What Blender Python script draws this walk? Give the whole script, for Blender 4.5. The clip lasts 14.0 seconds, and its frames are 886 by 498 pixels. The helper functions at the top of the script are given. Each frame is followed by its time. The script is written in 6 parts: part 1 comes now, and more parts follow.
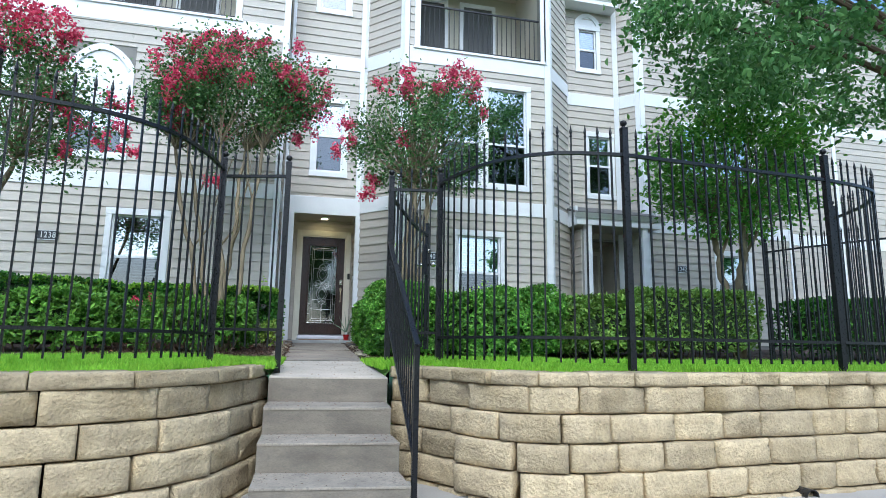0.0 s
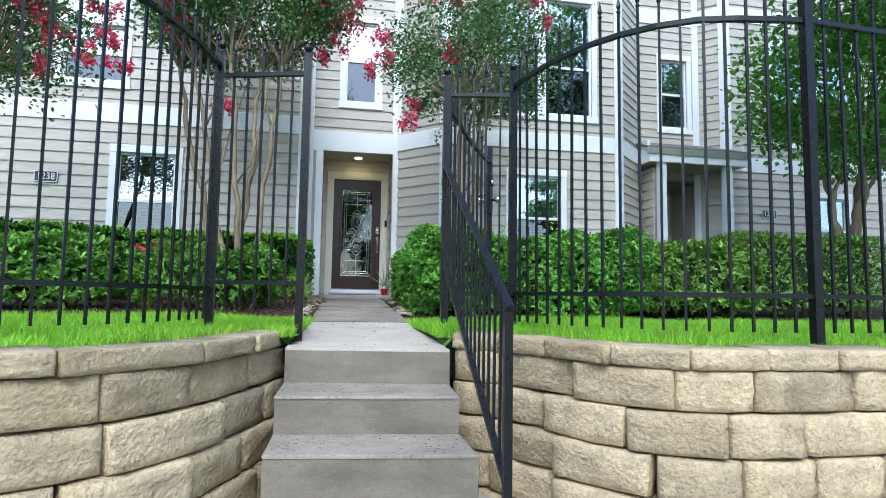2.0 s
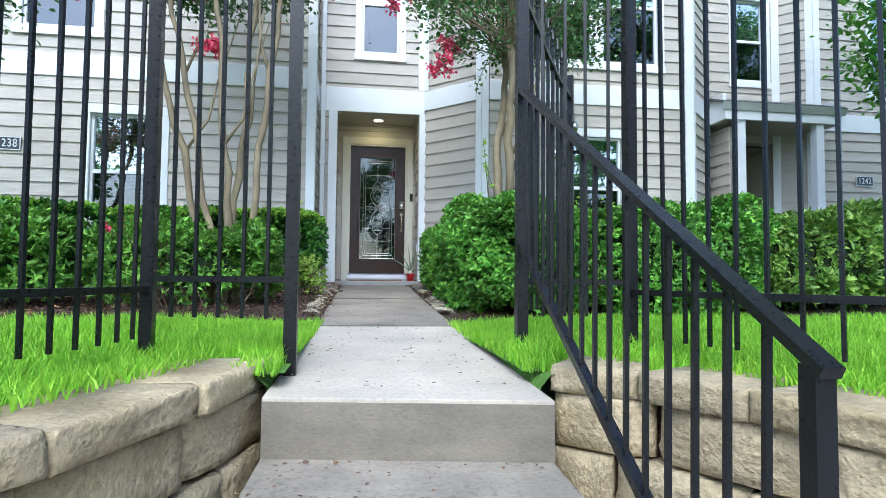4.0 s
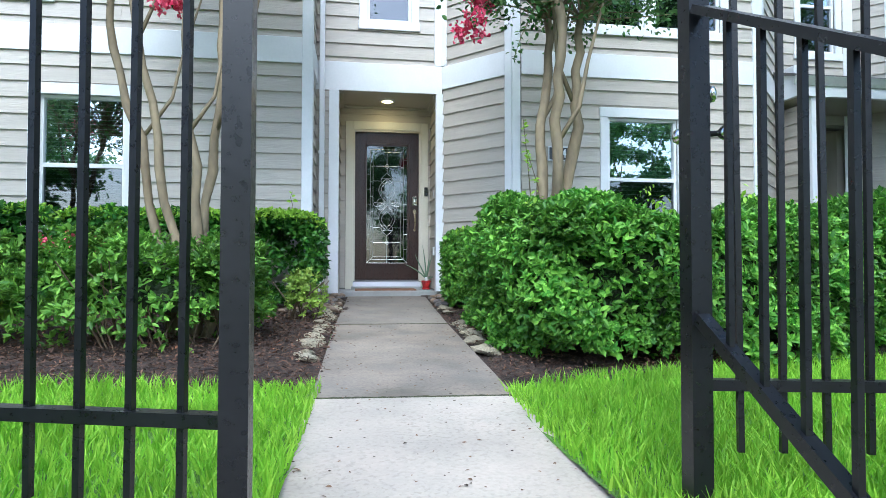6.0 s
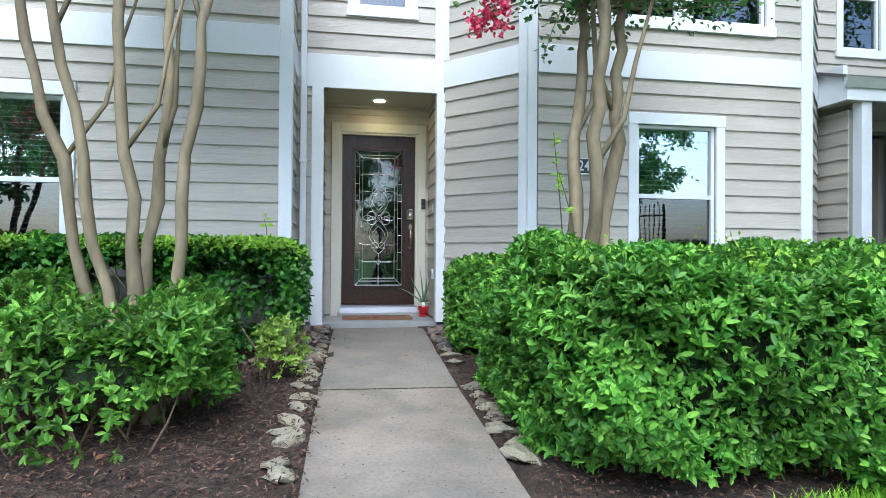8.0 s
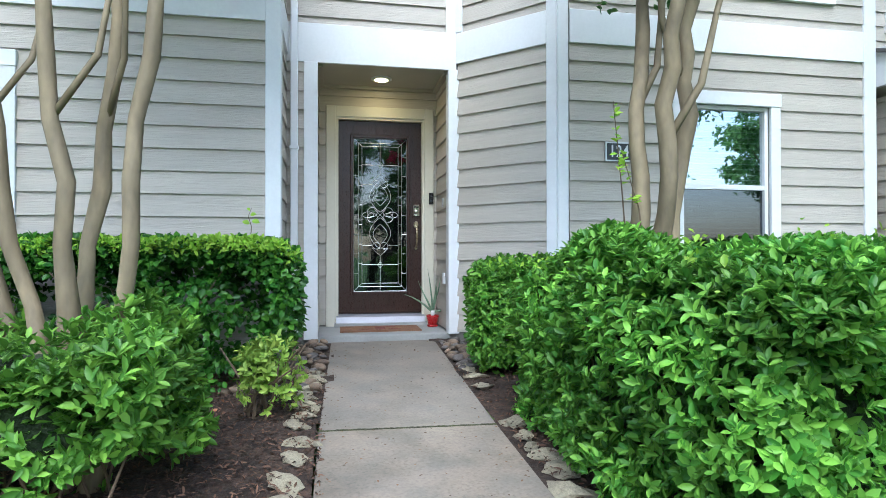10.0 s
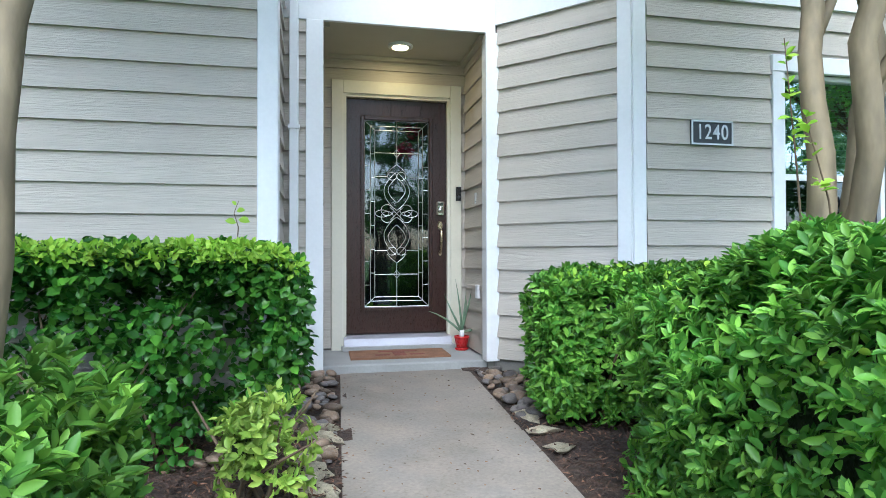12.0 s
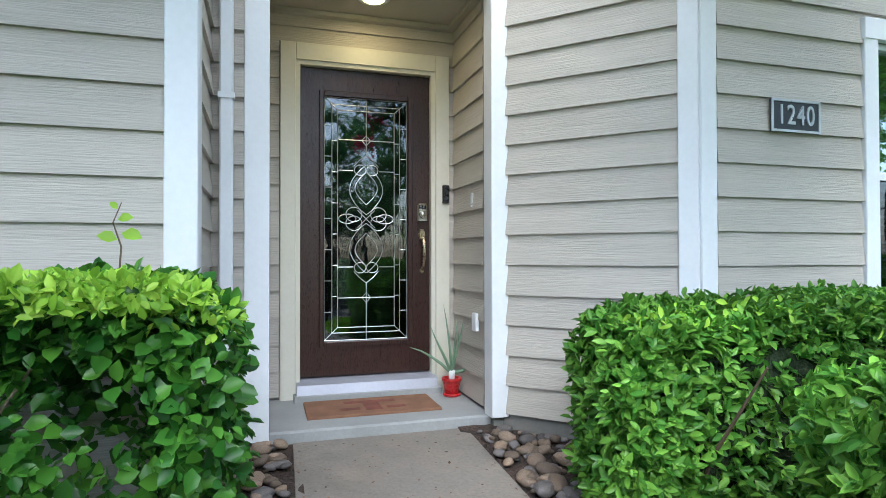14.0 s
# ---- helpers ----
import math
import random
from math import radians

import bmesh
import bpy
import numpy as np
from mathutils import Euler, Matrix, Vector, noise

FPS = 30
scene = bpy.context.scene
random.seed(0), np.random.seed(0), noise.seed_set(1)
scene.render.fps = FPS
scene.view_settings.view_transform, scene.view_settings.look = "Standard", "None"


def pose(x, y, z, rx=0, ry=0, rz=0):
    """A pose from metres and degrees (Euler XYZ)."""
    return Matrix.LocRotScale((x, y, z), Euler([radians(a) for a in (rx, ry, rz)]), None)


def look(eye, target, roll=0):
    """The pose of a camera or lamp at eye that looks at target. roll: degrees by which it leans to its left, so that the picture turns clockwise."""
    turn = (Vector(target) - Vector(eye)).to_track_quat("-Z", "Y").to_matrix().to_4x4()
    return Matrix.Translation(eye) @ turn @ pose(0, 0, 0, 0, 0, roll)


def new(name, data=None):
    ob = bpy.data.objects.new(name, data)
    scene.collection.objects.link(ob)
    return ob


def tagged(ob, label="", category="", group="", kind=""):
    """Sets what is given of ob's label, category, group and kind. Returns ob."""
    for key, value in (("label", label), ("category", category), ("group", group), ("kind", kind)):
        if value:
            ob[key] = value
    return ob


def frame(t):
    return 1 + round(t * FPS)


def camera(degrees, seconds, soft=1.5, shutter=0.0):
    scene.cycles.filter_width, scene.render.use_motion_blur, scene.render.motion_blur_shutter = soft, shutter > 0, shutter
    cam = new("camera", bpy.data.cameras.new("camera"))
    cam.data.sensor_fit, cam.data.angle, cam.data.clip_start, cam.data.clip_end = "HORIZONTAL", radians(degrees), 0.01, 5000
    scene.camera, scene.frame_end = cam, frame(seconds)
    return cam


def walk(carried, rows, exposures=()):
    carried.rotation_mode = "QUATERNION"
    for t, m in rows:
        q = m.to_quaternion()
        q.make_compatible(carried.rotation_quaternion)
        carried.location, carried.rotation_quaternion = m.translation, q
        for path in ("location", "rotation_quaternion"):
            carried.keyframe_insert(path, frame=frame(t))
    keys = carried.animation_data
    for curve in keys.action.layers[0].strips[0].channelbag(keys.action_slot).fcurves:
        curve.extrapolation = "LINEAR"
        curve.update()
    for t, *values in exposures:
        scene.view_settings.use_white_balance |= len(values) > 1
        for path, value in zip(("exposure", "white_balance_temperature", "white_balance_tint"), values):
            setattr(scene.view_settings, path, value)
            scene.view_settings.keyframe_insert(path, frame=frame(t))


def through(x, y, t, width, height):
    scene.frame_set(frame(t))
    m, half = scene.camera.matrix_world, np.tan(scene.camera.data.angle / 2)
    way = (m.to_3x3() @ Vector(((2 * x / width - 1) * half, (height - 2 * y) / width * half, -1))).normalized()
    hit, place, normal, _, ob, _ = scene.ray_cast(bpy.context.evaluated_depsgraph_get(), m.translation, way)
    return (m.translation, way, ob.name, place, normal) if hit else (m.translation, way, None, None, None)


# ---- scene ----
cam = camera(74.0, 14.0, soft=0.65)
PATH = [
    (0, (-0.434, -12.803, -0.18), (0.028, -10.884, 0.145), 0.8),
    (0.5, (-0.402, -12.434, -0.161), (0.033, -10.501, 0.114), 0.7),
    (1, (-0.39, -12.079, -0.144), (0.03, -10.134, 0.063), 1.0),
    (1.5, (-0.353, -11.68, -0.143), (0.023, -9.724, 0.039), 0.8),
    (2, (-0.376, -11.236, -0.145), (-0.018, -9.275, 0.024), 0.9),
    (2.5, (-0.342, -10.811, -0.15), (-0.006, -8.844, -0.007), 0.4),
    (3, (-0.342, -10.393, -0.135), (-0.028, -8.421, -0.016), 0.6),
    (5.5, (-0.38, -8.584, 0.157), (-0.1, -6.605, 0.235), 0.2),
    (6, (-0.387, -8.266, 0.23), (-0.104, -6.287, 0.286), 0.1),
    (6.5, (-0.402, -7.989, 0.357), (-0.117, -6.009, 0.386), 0.0),
    (7, (-0.413, -7.714, 0.478), (-0.116, -5.736, 0.497), 0.2),
    (7.5, (-0.418, -7.465, 0.542), (-0.111, -5.489, 0.56), 0.2),
    (8, (-0.421, -7.248, 0.664), (-0.088, -5.276, 0.678), 0.4),
    (10.5, (-0.536, -6.081, 0.668), (-0.162, -4.116, 0.685), -0.1),
    (11, (-0.548, -5.789, 0.703), (-0.175, -3.825, 0.719), -0.1),
    (11.5, (-0.595, -5.489, 0.717), (-0.22, -3.524, 0.735), -0.1),
    (12, (-0.656, -5.178, 0.711), (-0.252, -3.219, 0.735), -0.1),
    (12.5, (-0.654, -4.84, 0.738), (-0.212, -2.89, 0.767), -0.0),
    (13, (-0.661, -4.52, 0.78), (-0.17, -2.581, 0.806), -0.1),
    (13.5, (-0.666, -4.249, 0.81), (-0.135, -2.321, 0.829), -0.1),
    (14, (-0.664, -3.98, 0.828), (-0.086, -2.066, 0.855), -0.1),
]
walk(cam, [(t, look(eye, target, roll)) for t, eye, target, roll in PATH],
     [(0.0, 0.98, 5270, 3), (1.5, 1.12, 5270, 3), (3.0, 1.30, 5270, 3), (5.5, 1.46, 5190, 3), (8.0, 1.48, 5260, 3), (10.5, 1.60, 5260, 3), (12.5, 1.76, 5300, 3), (14.0, 1.72, 5400, 3)])
# ---- light ----
world = bpy.data.worlds.new("world")
scene.world = world
world.use_nodes = True
wn = world.node_tree.nodes
sky = wn.new("ShaderNodeTexSky")
sky.sky_type, sky.sun_disc = "NISHITA", False
sky.sun_elevation, sky.sun_rotation = radians(49.6), radians(191.3)
sky.dust_density, sky.ozone_density, sky.air_density = 3.0, 1.0, 1.0
world.node_tree.links.new(sky.outputs[0], wn["Background"].inputs[0])
wn["Background"].inputs[1].default_value = 0.15
sun_data = bpy.data.lights.new("sun", "SUN")
sun_data.energy, sun_data.angle, sun_data.color = 1.0, radians(48), (1.0, 0.97, 0.92)
sun = new("sun", sun_data)
sun.matrix_world = look((-6, -30, 36), (0, 0, 0))


# ---- modelling kit ----
class Geo:
    """Vertices and faces of one mesh."""

    def __init__(self):
        self.v, self.f = [], []

    def add(self, vs, fs):
        n = len(self.v)
        self.v.extend(vs)
        self.f.extend([tuple(i + n for i in f) for f in fs])
        return self

    def box(self, x0, x1, y0, y1, z0, z1):
        vs = [(x, y, z) for z in (z0, z1) for x, y in ((x0, y0), (x1, y0), (x1, y1), (x0, y1))]
        return self.add(vs, [(3, 2, 1, 0), (4, 5, 6, 7), (0, 1, 5, 4), (1, 2, 6, 5), (2, 3, 7, 6), (3, 0, 4, 7)])

    def bevel_box(self, x0, x1, y0, y1, z0, z1, b):
        """A box with its upright and top edges cut back by b."""
        def ring(i, z):
            return [(x0 + i, y0 + b + i * 0.2, z), (x0 + b, y0 + i, z), (x1 - b, y0 + i, z), (x1 - i, y0 + b, z),
                    (x1 - i, y1 - b, z), (x1 - b, y1 - i, z), (x0 + b, y1 - i, z), (x0 + i, y1 - b, z)]
        vs = ring(0, z0) + ring(0, z1 - b) + ring(b * 0.6, z1)
        fs = [tuple(range(7, -1, -1)), tuple(range(16, 24))]
        for k in (0, 8):
            fs += [(k + i, k + (i + 1) % 8, k + 8 + (i + 1) % 8, k + 8 + i) for i in range(8)]
        return self.add(vs, fs)

    def prism(self, low, high):
        """A solid between two rings of as many points."""
        n = len(low)
        fs = [tuple(range(n - 1, -1, -1)), tuple(range(n, 2 * n))]
        fs += [(i, (i + 1) % n, n + (i + 1) % n, n + i) for i in range(n)]
        return self.add([tuple(p) for p in low] + [tuple(p) for p in high], fs)

    def tube(self, pts, radii, n=8, flat=1.0, cap=True):
        pts = [Vector(p) for p in pts]
        if not hasattr(radii, "__len__"):
            radii = [radii] * len(pts)
        base, side = len(self.v), None
        for i, p in enumerate(pts):
            way = (pts[min(i + 1, len(pts) - 1)] - pts[max(i - 1, 0)]).normalized()
            if side is None:
                side = way.orthogonal().normalized()
            side = (side - way * side.dot(way)).normalized()
            up = way.cross(side)
            for k in range(n):
                a = 2 * math.pi * k / n
                self.v.append(tuple(p + radii[i] * (math.cos(a) * side + flat * math.sin(a) * up)))
        for i in range(len(pts) - 1):
            for k in range(n):
                a, b = base + i * n + k, base + i * n + (k + 1) % n
                self.f.append((a, b, b + n, a + n))
        if cap:
            self.f.append(tuple(base + k for k in range(n - 1, -1, -1)))
            self.f.append(tuple(base + (len(pts) - 1) * n + k for k in range(n)))
        return self

    def bar(self, p, q, w, h=None):
        """A square bar from p to q; w across, h upright."""
        p, q, h = Vector(p), Vector(q), h or w
        way = (q - p).normalized()
        side = way.cross(Vector((0, 0, 1)))
        side = Vector((1, 0, 0)) if side.length < 1e-4 else side.normalized()
        up = side.cross(way)
        ring = [side * (a * w / 2) + up * (b * h / 2) for a, b in ((-1, -1), (1, -1), (1, 1), (-1, 1))]
        return self.prism([p + r for r in ring], [q + r for r in ring])

    def lathe(self, profile, n=16, at=(0, 0, 0)):
        base = len(self.v)
        for r, z in profile:
            for k in range(n):
                a = 2 * math.pi * k / n
                self.v.append((at[0] + r * math.cos(a), at[1] + r * math.sin(a), at[2] + z))
        for i in range(len(profile) - 1):
            for k in range(n):
                a, b = base + i * n + k, base + i * n + (k + 1) % n
                self.f.append((a, b, b + n, a + n))
        self.f.append(tuple(base + k for k in range(n - 1, -1, -1)))
        self.f.append(tuple(base + (len(profile) - 1) * n + k for k in range(n)))
        return self

    def mesh(self, name, smooth=False):
        me = bpy.data.meshes.new(name)
        me.from_pydata([tuple(p) for p in self.v], [], self.f)
        if smooth:
            me.polygons.foreach_set("use_smooth", [True] * len(me.polygons))
        me.update()
        return me


def part(name, geo, material, parent=None, label="", smooth=False, kind=""):
    """One mesh object, under parent; its vertices are in parent's own space."""
    me = geo.mesh(name, smooth) if isinstance(geo, Geo) else geo
    if not me.materials:
        me.materials.append(material)
    ob = new(name, me)
    ob.parent = parent
    return tagged(ob, label=label, kind=kind)


def thing(name, m, label, category, group="", kind=""):
    """An Empty at the pose m that carries a thing's parts."""
    ob = new(name)
    ob.empty_display_size = 0.1
    ob.matrix_world = m if isinstance(m, Matrix) else Matrix.Translation(m)
    return tagged(ob, label, category, group, kind)


def structure(name, geo, material, label, category, smooth=False, m=None):
    ob = part(name, geo, material, None, label, smooth, "structure")
    if m is not None:
        ob.matrix_world = m
    return tagged(ob, category=category)


rnd = random.Random(7)
rng = np.random.default_rng(11)


# ---- materials ----
def paint(name, colour, rough=0.6, vary=0.12, scale=3.0, fine=60.0, bump=0.1, stretch=(1, 1, 1), metal=0.0, tint=None, stain=0.0,
          stain_colour=(0.1, 0.08, 0.06), stain_scale=1.2, by_object=0.0, by_island=0.0, depth=0.01, spec=0.5,
          speck=0.0, speck_colour=(0.06, 0.05, 0.04), speck_scale=90.0):
    """A material with colour varied at two scales, fine relief, and stains; by_object and by_island vary piece by piece."""
    m = bpy.data.materials.new(name)
    m.use_nodes = True
    t = m.node_tree
    n, lk = t.nodes, t.links
    p = n["Principled BSDF"]
    p.inputs["Metallic"].default_value = metal
    p.inputs["Specular IOR Level"].default_value = spec
    tc = n.new("ShaderNodeTexCoord")
    mp = n.new("ShaderNodeMapping")
    mp.inputs["Scale"].default_value = stretch
    lk.new(tc.outputs["Object"], mp.inputs["Vector"])
    info = n.new("ShaderNodeObjectInfo")
    if by_object:
        sh = n.new("ShaderNodeMath")
        sh.operation = "MULTIPLY"
        sh.inputs[1].default_value = 37.0
        lk.new(info.outputs["Random"], sh.inputs[0])
        lk.new(sh.outputs[0], mp.inputs["Location"])

    def noise_at(s, detail=4.0):
        x = n.new("ShaderNodeTexNoise")
        x.inputs["Scale"].default_value, x.inputs["Detail"].default_value = s, detail
        lk.new(mp.outputs[0], x.inputs["Vector"])
        return x.outputs["Fac"]

    def ramp(src, a, b):
        r = n.new("ShaderNodeMapRange")
        r.inputs["From Min"].default_value, r.inputs["From Max"].default_value = 0.3, 0.7
        r.inputs["To Min"].default_value, r.inputs["To Max"].default_value = a, b
        lk.new(src, r.inputs["Value"])
        return r.outputs[0]

    def times(a, b):
        x = n.new("ShaderNodeMath")
        x.operation = "MULTIPLY"
        lk.new(a, x.inputs[0])
        lk.new(b, x.inputs[1])
        return x.outputs[0]

    big, small = noise_at(scale), noise_at(fine, 6.0)
    value = times(ramp(big, 1 - vary, 1 + vary), ramp(small, 1 - vary * 0.7, 1 + vary * 0.7))
    for amount, src in ((by_object, info.outputs["Random"]), (by_island, None)):
        if amount:
            if src is None:
                src = n.new("ShaderNodeNewGeometry").outputs["Random Per Island"]
            r = n.new("ShaderNodeMapRange")
            r.inputs["To Min"].default_value, r.inputs["To Max"].default_value = 1 - amount, 1 + amount
            lk.new(src, r.inputs["Value"])
            value = times(value, r.outputs[0])
    mix = n.new("ShaderNodeMix")
    mix.data_type, mix.blend_type = "RGBA", "MIX"
    mix.inputs["A"].default_value = (*colour, 1)
    mix.inputs["B"].default_value = (*(tint or colour), 1)
    lk.new(ramp(noise_at(scale * 2.3), 0, 1), mix.inputs["Factor"])
    col = mix.outputs["Result"]
    if stain:
        st = n.new("ShaderNodeMix")
        st.data_type = "RGBA"
        st.inputs["B"].default_value = (*stain_colour, 1)
        r = n.new("ShaderNodeMapRange")
        r.inputs["From Min"].default_value, r.inputs["From Max"].default_value = 0.52, 0.75
        r.inputs["To Max"].default_value = stain
        lk.new(noise_at(stain_scale, 8.0), r.inputs["Value"])
        lk.new(r.outputs[0], st.inputs["Factor"])
        lk.new(col, st.inputs["A"])
        col = st.outputs["Result"]
    if speck:
        # patches of dark pits
        sp = n.new("ShaderNodeMix")
        sp.data_type = "RGBA"
        sp.inputs["B"].default_value = (*speck_colour, 1)
        r = n.new("ShaderNodeMapRange")
        r.inputs["From Min"].default_value, r.inputs["From Max"].default_value = 0.53, 0.64
        r.inputs["To Max"].default_value = speck
        lk.new(noise_at(speck_scale, 5.0), r.inputs["Value"])
        lk.new(times(r.outputs[0], ramp(noise_at(scale * 1.4, 5.0), 0.15, 1.0)), sp.inputs["Factor"])
        lk.new(col, sp.inputs["A"])
        col = sp.outputs["Result"]
    sc = n.new("ShaderNodeVectorMath")
    sc.operation = "SCALE"
    lk.new(col, sc.inputs[0])
    lk.new(value, sc.inputs["Scale"])
    lk.new(sc.outputs[0], p.inputs["Base Color"])
    lk.new(ramp(small, max(rough - 0.08, 0.02), min(rough + 0.08, 1)), p.inputs["Roughness"])
    if bump:
        b = n.new("ShaderNodeBump")
        b.inputs["Strength"].default_value, b.inputs["Distance"].default_value = bump, depth
        lk.new(small, b.inputs["Height"])
        lk.new(b.outputs[0], p.inputs["Normal"])
    return m


def leaf_material(name, colour, tint, rough=0.45, through=0.25, spread=0.35):
    """Leaves: colour by leaf, gloss, and some light through the blade."""
    m = bpy.data.materials.new(name)
    m.use_nodes = True
    n, lk = m.node_tree.nodes, m.node_tree.links
    p = n["Principled BSDF"]
    g = n.new("ShaderNodeNewGeometry")
    mix = n.new("ShaderNodeMix")
    mix.data_type = "RGBA"
    mix.inputs["A"].default_value, mix.inputs["B"].default_value = (*colour, 1), (*tint, 1)
    pw = n.new("ShaderNodeMath")
    pw.operation = "POWER"
    pw.inputs[1].default_value = 1.6
    lk.new(g.outputs["Random Per Island"], pw.inputs[0])
    lk.new(pw.outputs[0], mix.inputs["Factor"])
    tc = n.new("ShaderNodeTexCoord")
    nz = n.new("ShaderNodeTexNoise")
    nz.inputs["Scale"].default_value = 3.0
    lk.new(tc.outputs["Object"], nz.inputs["Vector"])
    r = n.new("ShaderNodeMapRange")
    r.inputs["From Min"].default_value, r.inputs["From Max"].default_value = 0.3, 0.7
    r.inputs["To Min"].default_value, r.inputs["To Max"].default_value = 1 - spread, 1 + spread
    lk.new(nz.outputs["Fac"], r.inputs["Value"])
    sc = n.new("ShaderNodeVectorMath")
    sc.operation = "SCALE"
    lk.new(mix.outputs["Result"], sc.inputs[0])
    lk.new(r.outputs[0], sc.inputs["Scale"])
    lk.new(sc.outputs[0], p.inputs["Base Color"])
    p.inputs["Roughness"].default_value = rough
    p.inputs["Specular IOR Level"].default_value = 0.27
    tr = n.new("ShaderNodeBsdfTranslucent")
    lk.new(sc.outputs[0], tr.inputs["Color"])
    ms = n.new("ShaderNodeMixShader")
    ms.inputs[0].default_value = through
    lk.new(p.outputs[0], ms.inputs[1])
    lk.new(tr.outputs[0], ms.inputs[2])
    lk.new(ms.outputs[0], n["Material Output"].inputs["Surface"])
    return m


def glass_material(name, mirror, tint=(0.75, 0.8, 0.8), rough=0.01, wave=0.08, wave_scale=1.5):
    """Coated window glass: part mirror, part clear."""
    m = bpy.data.materials.new(name)
    m.use_nodes = True
    n, lk = m.node_tree.nodes, m.node_tree.links
    n.remove(n["Principled BSDF"])
    gl, tr, ms = n.new("ShaderNodeBsdfGlossy"), n.new("ShaderNodeBsdfTransparent"), n.new("ShaderNodeMixShader")
    gl.inputs["Roughness"].default_value = rough
    gl.inputs["Color"].default_value = (0.92, 0.95, 1.0, 1)
    tr.inputs["Color"].default_value = (*tint, 1)
    ms.inputs[0].default_value = mirror
    tc, nz, b = n.new("ShaderNodeTexCoord"), n.new("ShaderNodeTexNoise"), n.new("ShaderNodeBump")
    nz.inputs["Scale"].default_value = wave_scale
    b.inputs["Strength"].default_value, b.inputs["Distance"].default_value = wave, 0.02
    lk.new(tc.outputs["Object"], nz.inputs["Vector"])
    lk.new(nz.outputs["Fac"], b.inputs["Height"])
    lk.new(b.outputs[0], gl.inputs["Normal"])
    lk.new(tr.outputs[0], ms.inputs[1])
    lk.new(gl.outputs[0], ms.inputs[2])
    lk.new(ms.outputs[0], n["Material Output"].inputs["Surface"])
    return m


def glow(name, colour, strength):
    m = bpy.data.materials.new(name)
    m.use_nodes = True
    p = m.node_tree.nodes["Principled BSDF"]
    p.inputs["Emission Color"].default_value = (*colour, 1)
    p.inputs["Emission Strength"].default_value = strength
    return m


SIDING = paint("taupe_siding_paint", (0.445, 0.406, 0.350), 0.55, 0.05, 1.2, 5.0, 0.75, (1.5, 30, 30), by_object=0.05, depth=0.006)
TRIM = paint("white_trim_paint", (0.72, 0.725, 0.735), 0.45, 0.03, 2.0, 40.0, 0.05, stain=0.12, stain_colour=(0.45, 0.43, 0.38), stain_scale=1.6)
CREAM = paint("cream_casing_paint", (0.62, 0.59, 0.49), 0.45, 0.03, 2.0, 40.0, 0.05)
SHELL = paint("house_wrap", (0.2, 0.19, 0.17), 0.9)
CONCRETE = paint("worn_concrete", (0.255, 0.207, 0.160), 0.85, 0.2, 1.6, 60.0, 0.35, tint=(0.180, 0.158, 0.132), stain=0.8, stain_colour=(0.105, 0.088, 0.068), stain_scale=2.2, depth=0.005,
                 speck=0.55, speck_colour=(0.11, 0.095, 0.075), speck_scale=55.0)
PALE_CONCRETE = paint("cleaner_concrete", (0.49, 0.42, 0.340), 0.85, 0.10, 1.6, 60.0, 0.35, tint=(0.41, 0.36, 0.295), stain=0.55, stain_colour=(0.28, 0.25, 0.21), stain_scale=2.2, depth=0.005,
                      speck=0.4, speck_colour=(0.17, 0.15, 0.12), speck_scale=55.0)
MID_CONCRETE = paint("weathered_concrete", (0.235, 0.198, 0.160), 0.85, 0.18, 1.6, 60.0, 0.35, tint=(0.195, 0.173, 0.150), stain=0.7, stain_colour=(0.135, 0.118, 0.098), stain_scale=2.2, depth=0.005,
                     speck=0.5, speck_colour=(0.12, 0.105, 0.085), speck_scale=55.0)
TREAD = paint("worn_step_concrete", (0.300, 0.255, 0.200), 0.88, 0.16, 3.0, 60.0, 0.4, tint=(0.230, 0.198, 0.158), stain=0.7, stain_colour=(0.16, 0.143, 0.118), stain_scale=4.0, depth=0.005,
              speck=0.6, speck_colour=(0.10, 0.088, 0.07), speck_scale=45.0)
# same concrete as the treads, coloured darker for the shade on upright faces
RISER = paint("shaded_riser_concrete", (0.205, 0.175, 0.134), 0.88, 0.17, 2.4, 60.0, 0.35, (1, 1, 2.2), tint=(0.160, 0.138, 0.108), stain=0.8, stain_colour=(0.105, 0.090, 0.070), stain_scale=3.0, depth=0.005,
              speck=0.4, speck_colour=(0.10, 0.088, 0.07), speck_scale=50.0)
PORCH = paint("porch_concrete", (0.29, 0.29, 0.285), 0.75, 0.1, 3.0, 70.0, 0.25, stain=0.4, stain_colour=(0.22, 0.21, 0.2), depth=0.004)
FOUNDATION = paint("foundation_concrete", (0.19, 0.175, 0.155), 0.9, 0.2, 3.0, 60.0, 0.3, stain=0.5)
STONE = paint("split_limestone_block", (0.485, 0.385, 0.230), 0.95, 0.18, 5.0, 44.0, 1.0, tint=(0.385, 0.305, 0.188), stain=0.8,
              stain_colour=(0.20, 0.145, 0.062), stain_scale=1.6, by_object=0.16, depth=0.016, speck=0.55, speck_colour=(0.15, 0.115, 0.065), speck_scale=60.0)
IRON = paint("black_enamel_iron", (0.007, 0.0072, 0.0085), 0.32, 0.15, 6.0, 60.0, 0.08, depth=0.002, spec=0.33)
MULCH = paint("dark_bark_mulch", (0.030, 0.019, 0.013), 0.95, 0.5, 6.0, 45.0, 1.0, tint=(0.065, 0.038, 0.026), depth=0.03)
CHIP = paint("bark_chips", (0.095, 0.050, 0.030), 0.9, 0.3, 5.0, 60.0, 0.5, by_island=0.8)
